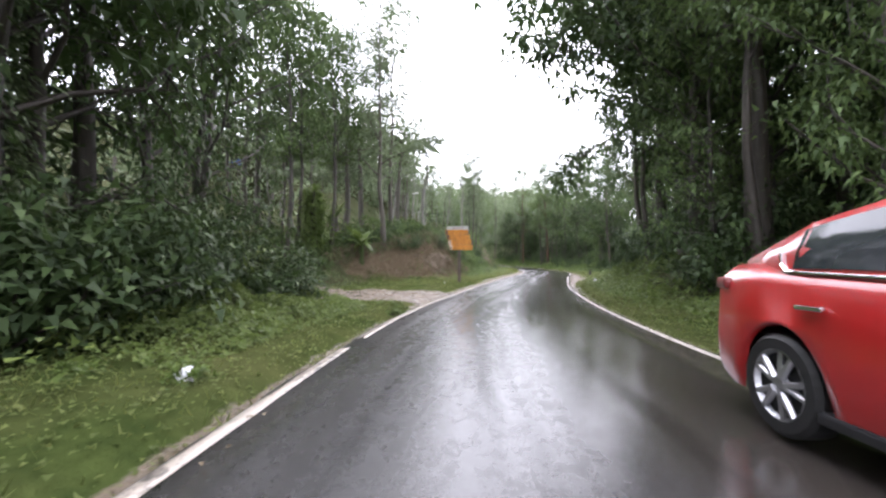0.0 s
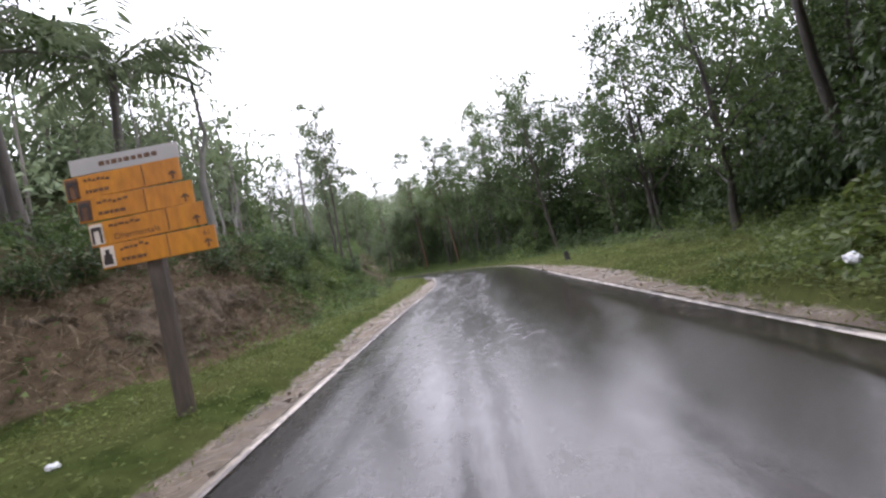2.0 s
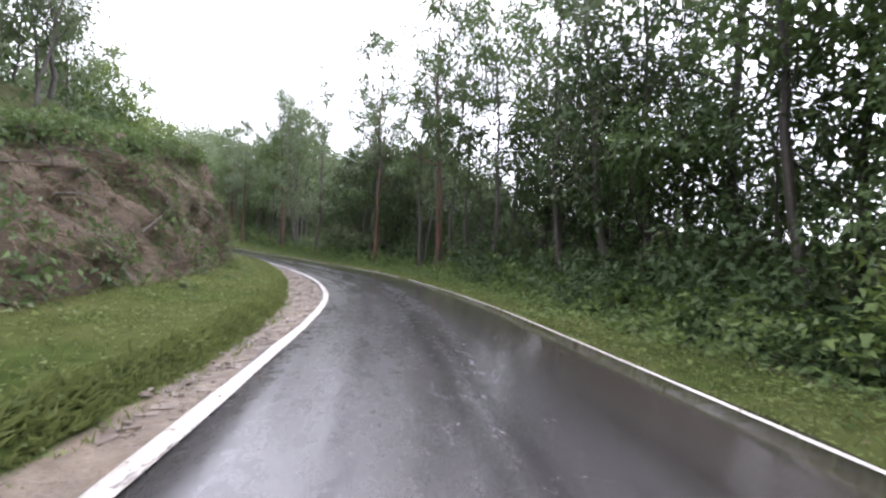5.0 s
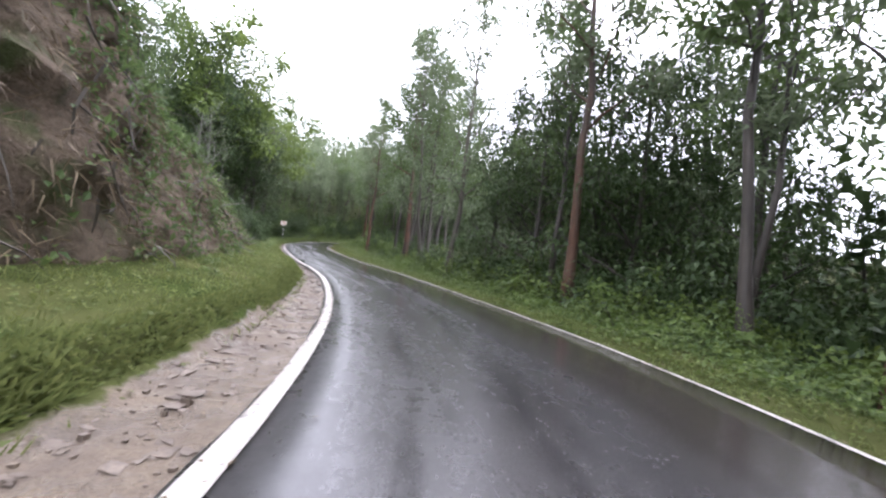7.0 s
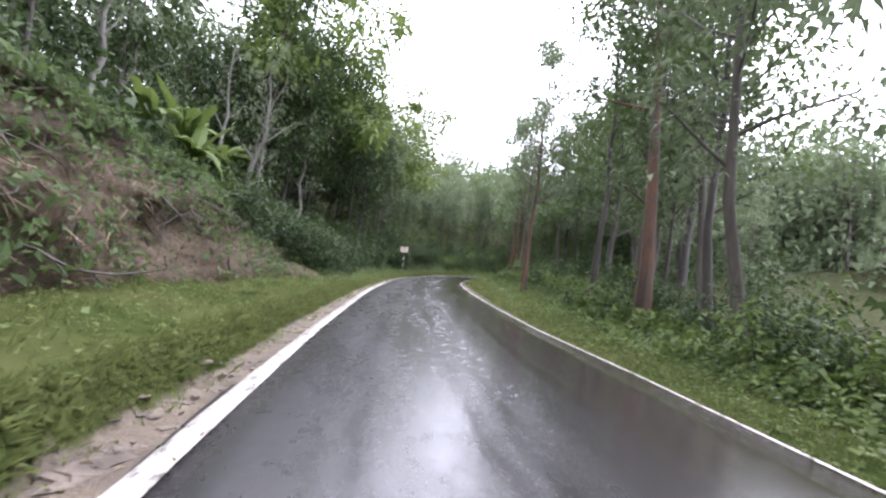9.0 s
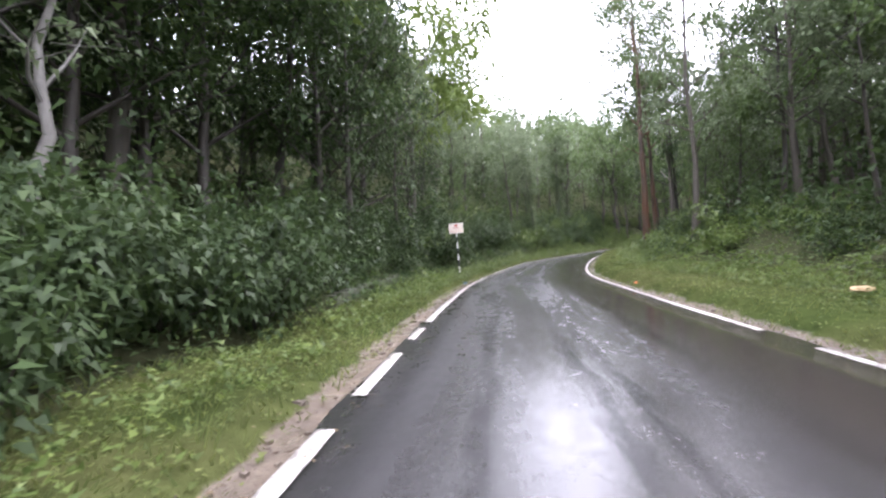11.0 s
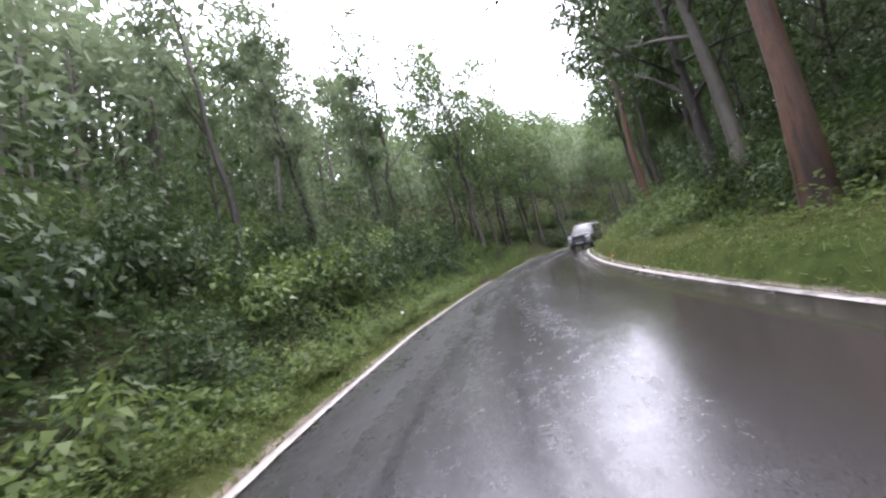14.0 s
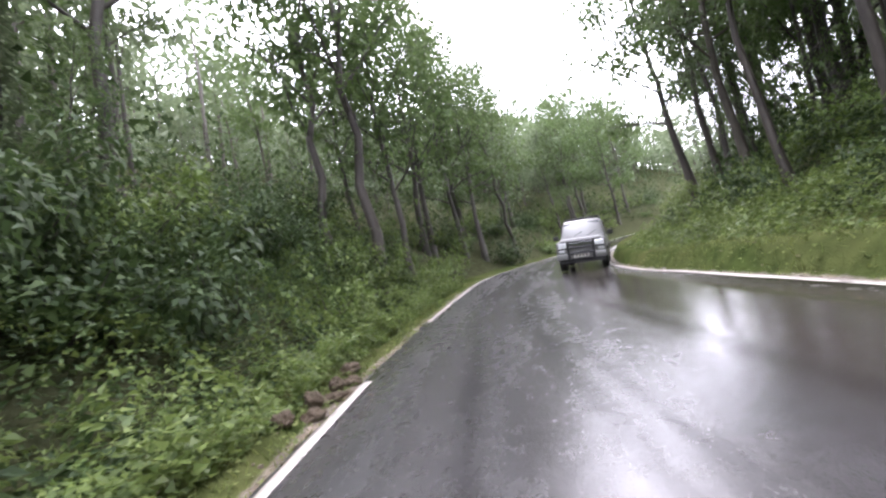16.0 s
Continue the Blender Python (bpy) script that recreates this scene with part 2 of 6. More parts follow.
def line_material():
    """Road paint, dusty and scuffed, most worn on the first stretch."""
    m = Shade("road_paint")
    uv = m.n.new("ShaderNodeUVMap")
    uv.uv_map = "UVMap"
    xyz = m.n.new("ShaderNodeSeparateXYZ")
    m.l.new(uv.outputs[0], xyz.inputs[0])
    wear = m.noise(9.0, 6.0, 0.75, uv.outputs[0], (1.0, 0.5, 1))
    long = m.noise(1.0, 4.0, 0.6, uv.outputs[0], (2.0, 0.35, 1))
    worn = m.math("ADD", m.math("ADD", m.math("MULTIPLY", wear, 0.65), m.math("MULTIPLY", long, 0.35)), m.math("ADD", m.ramp(xyz.outputs["Y"], 16.0, 28.0, 0.02, 0.08), m.ramp(xyz.outputs["Y"], 42.0, 52.0, 0.0, -0.08)))
    c = m.mix(m.ramp(m.noise(30.0), 0.35, 0.7), (0.6, 0.575, 0.53), (0.43, 0.4, 0.36))
    c = m.mix(m.ramp(long, 0.4, 0.65, 0, 0.5), c, (0.36, 0.31, 0.26))
    c = m.mix(m.ramp(xyz.outputs["Y"], 20.0, 50.0, 0.6, 0.0), c, (0.38, 0.32, 0.26))
    c = m.mix(m.ramp(xyz.outputs["Y"], 112.0, 135.0, 0.0, 0.5), c, (0.3, 0.255, 0.22))
    c = m.mix(m.ramp(worn, 0.52, 0.6), c, (0.09, 0.08, 0.07))
    m.bump(wear, 0.2, 0.01)
    return m.done(c, m.ramp(wear, 0.4, 0.7, 0.3, 0.55))


PAINT = line_material()


# ---- mesh helpers ----
class Soup:
    """Points and faces gathered from many small pieces."""

    def __init__(self):
        self.v, self.f, self.count = [], [], 0

    def add(self, verts, faces):
        verts = np.asarray(verts, float).reshape(-1, 3)
        self.f.extend((np.asarray(faces) + self.count).tolist())
        self.v.append(verts)
        self.count += len(verts)

    def mesh(self, name, material, smooth=False):
        me = bpy.data.meshes.new(name)
        me.from_pydata(np.concatenate(self.v).tolist() if self.v else [], [], self.f)
        me.materials.append(material)
        if smooth:
            me.polygons.foreach_set("use_smooth", [True] * len(me.polygons))
        me.update()
        return me


def piece(name, me, parent=None, label=""):
    ob = new(name, me)
    ob.parent = parent
    return tagged(ob, label)


def part(name, bm, material, parent, label=""):
    me = bpy.data.meshes.new(name)
    bm.to_mesh(me)
    bm.free()
    me.materials.append(material)
    return piece(name, me, parent, label)


def unit(v):
    return v / (np.linalg.norm(v, axis=-1, keepdims=True) + 1e-9)


def tube(soup, points, radii, sides=7):
    """A tapering round limb along a line of points."""
    points = np.asarray(points, float)
    way = unit(np.gradient(points, axis=0))
    ref = np.where(np.abs(way[:, 2:3]) > 0.9, [[1.0, 0, 0]], [[0, 0, 1.0]])
    a = unit(np.cross(way, ref))
    b = np.cross(way, a)
    ang = np.linspace(0, 2 * np.pi, sides, endpoint=False)
    r = np.asarray(radii, float)[:, None, None]
    rings = points[:, None] + r * (np.cos(ang)[None, :, None] * a[:, None] + np.sin(ang)[None, :, None] * b[:, None])
    n = len(points)
    faces = []
    for i in range(n - 1):
        for j in range(sides):
            k = (j + 1) % sides
            faces.append((i * sides + j, i * sides + k, (i + 1) * sides + k, (i + 1) * sides + j))
    soup.add(rings, faces)


def leaves(soup, base, way, face, length, width):
    """Folded pointed leaves, from arrays of their bases, directions, facings and sizes."""
    n = len(base)
    way = unit(way)
    side = unit(np.cross(way, face))
    up = np.cross(side, way)
    length, width = np.broadcast_to(length, n)[:, None], np.broadcast_to(width, n)[:, None]
    mid = base + way * length * 0.45 + up * width * 0.18
    tip = base + way * length - up * length * 0.12
    v = np.stack([base, mid + side * width / 2, tip, mid - side * width / 2], 1)
    k = np.arange(n)[:, None] * 4
    f = np.concatenate([k + [[0, 1, 2]], k + [[0, 2, 3]]])
    soup.add(v, f)


def sprigs(soup, base, way, face, length, width):
    """Small pointed leaves for crowns seen from some way off."""
    n = len(base)
    way = unit(way)
    side = unit(np.cross(way, face)) * np.broadcast_to(width, n)[:, None] / 2
    tip = base + way * np.broadcast_to(length, n)[:, None]
    soup.add(np.stack([base - side, base + side, tip], 1), np.arange(n * 3).reshape(n, 3))


def spline(points, step):
    """Catmull-Rom through the points, resampled at even steps."""
    p = np.asarray(points, float)
    p = np.vstack([2 * p[0] - p[1], p, 2 * p[-1] - p[-2]])
    out = []
    for i in range(1, len(p) - 2):
        u = np.linspace(0, 1, 60, endpoint=False)[:, None]
        a, b, c, d = p[i - 1 : i + 3]
        out.append(0.5 * (2 * b + (c - a) * u + (2 * a - 5 * b + 4 * c - d) * u**2 + (3 * b - a - 3 * c + d) * u**3))
    q = np.vstack([*out, p[-2]])
    s = np.concatenate([[0], np.cumsum(np.linalg.norm(np.diff(q[:, :2], axis=0), axis=1))])
    at = np.arange(0, s[-1], step)
    return at, np.stack([np.interp(at, s, q[:, k]) for k in range(3)], 1)


def smooth(x):
    x = np.clip(x, 0, 1)
    return x * x * (3 - 2 * x)


# ---- the road's line: centre points, metres ----
CENTRE = [(-0.3, -30, 0.0), (0.25, -12, 0.0), (0.56, 0, 0.01), (1.14, 9.25, 0.03), (3.03, 18.67, 0.07), (5.79, 28.45, 0.25),
          (9.45, 40.6, 0.42), (11.81, 52.36, 0.51), (12.88, 61.77, 0.56), (12.12, 71.06, 0.79), (9.28, 80.22, 1.16), (4.94, 89.18, 1.63),
          (-0.3, 100.3, 2.3), (-5.07, 112.01, 2.97), (-8.22, 121.42, 3.5), (-9.48, 130.8, 4.33), (-9.31, 140.07, 5.02), (-8.31, 148.85, 5.73),
          (-5.7, 160.5, 6.6), (-1.2, 171.3, 7.6), (6.0, 180.5, 8.6), (14, 188, 9.5), (26, 193, 10.4), (40, 196, 11.2)]
ROAD_S, ROAD_P = spline(CENTRE, 0.5)
ROAD_S = ROAD_S - 30.0
ROAD_T = unit(np.gradient(ROAD_P[:, :2], axis=0))
ROAD_N = np.stack([-ROAD_T[:, 1], ROAD_T[:, 0]], 1)
S0, S1 = ROAD_S[0], ROAD_S[-1]


def half_width(s, left=True):
    """From the centre to the middle of the edge line."""
    lw = np.interp(s, [0, 7, 12, 17, 24, 30, 36, 46, 56, 66, 73, 81, 88, 94, 116, 128, 134, 140, 146, 151, 160],
                   [2.21, 2.17, 2.16, 2.12, 2.12, 2.05, 2.0, 2.12, 2.1, 2.24, 2.28, 2.17, 2.04, 2.2, 2.25, 2.24, 2.27, 2.5, 2.58, 2.42, 2.55])
    rw = np.interp(s, [0, 8, 14, 20, 28, 40, 56, 66, 75, 83, 89, 93, 97, 116, 126, 150, 160], [2.22, 2.37, 2.42, 2.32, 2.24, 2.24, 2.03, 2.02, 2.16, 2.18, 2.45, 2.4, 2.2, 2.2, 2.24, 2.38, 2.56])
    return np.where(left, lw, rw)


def cross_fall(s):
    return np.interp(s, [0, 10, 30, 54, 64, 72, 81, 91, 116, 126, 145, 154, 163, 172, 190], [-0.018, -0.034, -0.027, 0.0, -0.012, -0.025, -0.01, -0.025, -0.013, -0.033, -0.05, -0.07, -0.04, 0.06, 0.0])


def road_at(s, l, up=0.0):
    """World points at s metres along the road and l to the left of its centre."""
    s, l = np.broadcast_arrays(np.asarray(s, float), np.asarray(l, float))
    out = np.empty(s.shape + (3,))
    for k in range(2):
        out[..., k] = np.interp(s, ROAD_S, ROAD_P[:, k]) + l * np.interp(s, ROAD_S, ROAD_N[:, k])
    out[..., 2] = np.interp(s, ROAD_S, ROAD_P[:, 2]) + np.clip(l, -2.6, 2.6) * cross_fall(s) + up
    return out


# ---- the land beside the road ----
# along, dirt shoulder's width, verge's width, verge's rise
LEFT_VERGE = [(-30, 0.3, 3.0, 0.15), (11, 0.3, 2.8, 0.15), (15.5, 0.8, 4.8, 0.03), (21, 0.75, 4.4, 0.2), (25, 0.7, 2.7, 0.25), (30, 1.0, 1.9, 0.2), (45, 1.0, 2.2, 0.2), (54, 0.5, 3.2, 0.35),
              (64, 1.15, 2.7, 0.5), (72, 1.1, 2.6, 0.5), (84, 0.6, 2.6, 0.45), (92, 0.45, 2.5, 0.4), (101, 0.45, 2.1, 0.25), (107, 0.4, 1.6, 0.05), (116, 0.55, 1.4, 0.0), (126, 0.5, 1.3, 0.1), (133, 0.3, 1.0, 0.1), (150, 0.3, 0.9, 0.1)]
# along, bank's width, bank's height, slope behind
LEFT_BANK = [(-30, 2, 0.6, 0.1), (11, 2.5, 1.0, 0.12), (13, 3, 0.2, 0.04), (15.5, 3, 0.12, 0.03), (18.5, 2.4, 0.5, 0.06), (21, 2.4, 1.5, 0.1), (25, 2.0, 2.0, 0.12), (30, 3, 3.0, 0.15), (44, 3.2, 3.0, 0.15), (54, 3.4, 2.2, 0.2), (64, 3.2, 3.6, 0.3),
             (74, 2.8, 4.6, 0.45), (80, 3.0, 3.3, 0.5), (92, 3.2, 2.8, 0.5), (100, 3, 2.4, 0.45), (107, 3, 1, 0.3), (116, 3, 0.5, 0.2), (126, 4, 2.1, 0.45), (136, 5, 3.1, 0.5), (150, 5, 3.2, 0.55)]
RIGHT_VERGE = [(-30, 0.25, 1.6, 0.0), (8, 0.25, 2.0, 0.05), (14, 0.3, 1.2, 0.1), (24, 0.5, 1.2, 0.1), (30, 1.1, 4.0, 0.0), (44, 0.5, 3.0, 0.0), (54, 0.12, 1.0, 0.0), (95, 0.15, 1.2, 0.0),
               (108, 0.5, 2.5, 0.15), (118, 0.5, 3.0, 0.35), (126, 0.3, 2.5, 0.45), (136, 0.25, 3.0, 0.45), (150, 0.25, 2.6, 0.6)]
RIGHT_BANK = [(-30, 3, 0.2, 0.02), (8, 3, 0.4, 0.03), (14, 1.5, 0.8, 0.02), (24, 1.5, 0.8, 0.0), (30, 3, 0.3, 0.0), (44, 3, 0.0, -0.05), (54, 3, -0.3, -0.25), (95, 3, -0.2, -0.2),
              (108, 3, 0.3, 0.05), (118, 3, 0.8, 0.1), (126, 3, 1.0, 0.15), (136, 2.5, 0.9, 0.15), (150, 2.5, 1.4, 0.2)]


def table(rows, s):
    rows = np.asarray(rows)
    return [np.interp(s, rows[:, 0], rows[:, k]) for k in range(1, rows.shape[1])]


def ripple(x, y, size):
    """A cheap smooth unevenness between -1 and 1."""
    x, y = x / size, y / size
    return 0.4 * np.sin(1.7 * x + 0.6 * np.sin(2.3 * y)) + 0.35 * np.sin(2.9 * y + 1.3 * np.sin(1.1 * x) + 2) + 0.25 * np.sin(4.1 * x - 3.3 * y + 1)


def land_rise(s, d, left):
    """Height over the road's edge, d metres outside it."""
    a, b, c = table(LEFT_VERGE if left else RIGHT_VERGE, s)
    w, h, f = table(LEFT_BANK if left else RIGHT_BANK, s)
    v = np.clip((d - a) / np.maximum(b, 0.1), 0, 1)
    up = c * (0.6 * smooth(v * 8) + 0.4 * v) - 0.05 * smooth(d / 0.3) * (1 - smooth((d - a) / 0.3))
    k = np.clip((d - a - b) / w, 0, 1)
    up = up + (h - 0.0) * smooth(k) + f * np.maximum(d - a - b - w, 0)
    rough = smooth((d - a) / 3)
    return up + rough * (0.10 * ripple(s, d * 1.3, 1.1) + 0.22 * k * ripple(s + 3, d, 2.6))


def land_at(s, l, up=0.0):
    """World points on the land (or the road's bed) at s along and l to the left."""
    s, l = np.broadcast_arrays(np.asarray(s, float), np.asarray(l, float))
    hw = half_width(s, l > 0)
    d = np.abs(l) - hw
    out = road_at(s, l)
    rise = np.where(l > 0, land_rise(s, d, True), land_rise(s, d, False))
    out[..., 2] += np.where(d > 0, rise - 0.03, -0.08) + up
    return out


def on_track(s, d, soft=0.01):
    """The dirt side track that leaves the road to the left."""
    return smooth((s - 13.1 - 0.05 * d) / soft) * (1 - smooth((s - 18.2 + 0.13 * d) / soft)) * (1 - smooth((d - 13) / 2))


def build_ground():
    out = np.array([0, 0.1, 0.2, 0.35, 0.5, 0.7, 0.9, 1.2, 1.5, 1.8, 2.1, 2.5, 2.9, 3.3, 3.7, 4.1, 4.6, 5.1, 5.7, 6.3, 7, 8, 9, 10.5, 12, 14, 17, 20, 24, 29, 35])
    ss = np.arange(S0, S1, 0.5)
    lat = np.hstack([(half_width(ss)[:, None] + out[None])[:, ::-1], np.full((len(ss), 1), 1.0), np.full((len(ss), 1), -1.0), -(half_width(ss, False)[:, None] + out[None])])
    hw = half_width(ss[:, None], lat > 0)
    sg = np.broadcast_to(ss[:, None], lat.shape)
    p = land_at(sg, lat)
    n, m = lat.shape
    idx = np.arange(n * m).reshape(n, m)
    f = np.stack([idx[:-1, :-1], idx[1:, :-1], idx[1:, 1:], idx[:-1, 1:]], -1).reshape(-1, 4)
    # what covers it: red dirt, green cut earth, blue litter
    d = np.abs(lat) - hw
    left = lat > 0
    a1, b1, _ = table(LEFT_VERGE, sg)
    a2, b2, _ = table(RIGHT_VERGE, sg)
    a, b = np.where(left, a1, a2), np.where(left, b1, b2)
    dirt = 1 - smooth((d - a + 0.12) / 0.3)
    track = left * on_track(sg, d, 1.0)
    dirt = np.maximum(dirt, track)
    cut = left * smooth((d - a - b - np.interp(sg, [19, 23, 27], [1.3, 0.7, 0.0]) * (sg < 40) + 0.4) / 0.6) * (smooth((sg - 19) / 2) * (1 - smooth((sg - 31) / 2)) * (d < 7) + smooth((sg - 48) / 4) * (1 - smooth((sg - 99) / 4)) * (d < 9.0))
    litter = smooth((d - a - b + 0.3) / 1.5) * np.where(left & (sg > 24) & (sg < 52), 0.45 + 0.55 * smooth((d - 5) / 3), 1.0)
    cover_rgb = np.stack([dirt, cut, litter * (1 - cut), np.ones_like(dirt)], -1).reshape(-1, 4)
    pts = [p.reshape(-1, 3)]
    faces = f.tolist()
    # the sheet runs on to the horizon in widening rings
    ring = np.concatenate([idx[:, 0], idx[-1, 1:], idx[-2::-1, -1], idx[0, -2:0:-1]])
    edge = p.reshape(-1, 3)[ring]
    spine = np.stack([np.full(len(edge), 1.0), np.clip(edge[:, 1], 0, 160)], 1)
    away = unit(edge[:, :2] - spine)
    prev, count = ring, n * m
    for far, lift in ((12, 1.5), (40, 5.0), (120, 9.0), (500, 14.0), (2500, 20.0)):
        q = edge.copy()
        q[:, :2] += away * far
        q[:, 2] += 0.3 * min(far, 70) * np.maximum(away[:, 1], 0) * (edge[:, 1] > 150)
        q[:, 2] += (lift + 0.02 * far * ripple(q[:, 0], q[:, 1], 60.0)) * np.clip(0.3 - away[:, 0] * 1.6, -0.8, 1.8)
        now = np.arange(count, count + len(ring))
        pts.append(q)
        faces += np.stack([prev, np.roll(prev, -1), np.roll(now, -1), now], -1).tolist()
        cover_rgb = np.vstack([cover_rgb, np.tile([0, 0, 1, 1.0], (len(ring), 1))])
        prev, count = now, count + len(ring)
    me = bpy.data.meshes.new("ground")
    me.from_pydata(np.vstack(pts).tolist(), [], faces)
    sheet = BVHTree.FromPolygons(np.vstack(pts).tolist(), faces)
    at = me.color_attributes.new("cover", "FLOAT_COLOR", "POINT")
    at.data.foreach_set("color", cover_rgb.ravel())
    me.materials.append(GROUND)
    me.polygons.foreach_set("use_smooth", [True] * len(me.polygons))
    me.update()
    tagged(new("ground", me), "rain-soaked grassy ground with dirt shoulders and earth banks", "ground", kind="structure")
    return sheet


def strip(name, s, lefts, rights, up, material, skirt=0.0):
    """A band along the road with its own thickness; its map gives metres across and along."""
    cols = np.linspace(0, 1, 9 if skirt else 3)
    lat = lefts[:, None] * (1 - cols) + rights[:, None] * cols
    p = road_at(s[:, None], lat, up)
    sg = np.broadcast_to(s[:, None], lat.shape)
    if skirt:
        p[..., 2] += 0.012 * ripple(sg, lat * 2, 2.0)
    low0, low1 = p[:, :1].copy(), p[:, -1:].copy()
    drop = skirt or 0.006
    low0[..., 2] -= drop
    low1[..., 2] -= drop
    p = np.concatenate([low0, p, low1], 1)
    lat = np.hstack([lat[:, :1] + 0.02, lat, lat[:, -1:] - 0.02])
    sg = np.broadcast_to(s[:, None], lat.shape)
    n, m = lat.shape
    idx = np.arange(n * m).reshape(n, m)
    f = np.stack([idx[:-1, :-1], idx[1:, :-1], idx[1:, 1:], idx[:-1, 1:]], -1).reshape(-1, 4)
    me = bpy.data.meshes.new(name)
    me.from_pydata(p.reshape(-1, 3).tolist(), [], f.tolist())
    uv = me.uv_layers.new(name="UVMap")
    loops = np.empty(len(me.loops), int)
    me.loops.foreach_get("vertex_index", loops)
    uv.data.foreach_set("uv", np.stack([lat.ravel()[loops], sg.ravel()[loops]], -1).ravel())
    me.materials.append(material)
    me.polygons.foreach_set("use_smooth", [True] * len(me.polygons))
    me.update()
    return me


def build_road():
    s = np.arange(S0, S1, 0.4)
    hl, hr = half_width(s), half_width(s, False)
    worn = 0.05 * ripple(s, s * 0, 0.9) + 0.04 * ripple(s, s * 0 + 5, 0.35)
    me = strip("road", s, hl + 0.1 + 0.6 * worn, -hr - 0.1 + 0.6 * worn[::-1], 0.0, ASPHALT, skirt=0.12)
    tagged(new("road", me), "narrow winding asphalt road, wet and worn in the wheel tracks", "road", kind="structure")
    rng = np.random.default_rng(4)
    for side, name, width in ((1, "edge_line_left", (0.12, 0.155, 0.12)), (-1, "edge_line_right", (0.085, 0.055, 0.1))):
        holder = tagged(new(name), "worn white painted line along the road's edge", "road marking", kind="structure")
        gaps = {-12.0: 0.3, 6.5: 0.3, 31.9: 0.8, 35.3: 1.6, 50.2: 0.4, 110.4: 0.3, 112.6: 0.4, 114.2: 0.3, 128.0: 0.4, 160.4: 4.0} if side > 0 else {-5.0: 0.8, 33.0: 1.0, 70.0: 0.6, 112.5: 0.5}
        at = S0 + 1
        for g in [*gaps, S1 - 1]:
            stop = g - rng.uniform(0.1, 0.4)
            ls = np.arange(at, stop, 0.3)
            if len(ls) > 2:
                c = side * half_width(ls, side > 0)
                ww = np.interp(ls, [38, 50, 104, 112], [width[0], width[1], width[1], width[2]]) / 2 * (1 + 0.10 * ripple(ls, ls * 0, 0.7))
                piece("line_stretch", strip("line_stretch", ls, c + ww, c - ww, 0.007 + 0.012, PAINT), holder)
            at = g + gaps.get(g, 0.0)


LAND = build_ground()
build_road()


# ---- plants ----
def limb_line(rng, start, way, length, n, bend, wander):
    """A line that leaves start along way and bends upwards (or, with bend < 0, droops)."""
    p, out = np.array(start, float), [np.array(start, float)]
    way = unit(np.array(way, float))
    for _ in range(n):
        way = unit(way + rng.normal(0, wander, 3) + np.array([0, 0, bend]))
        p = p + way * length / n
        out.append(p.copy())
    return np.array(out)


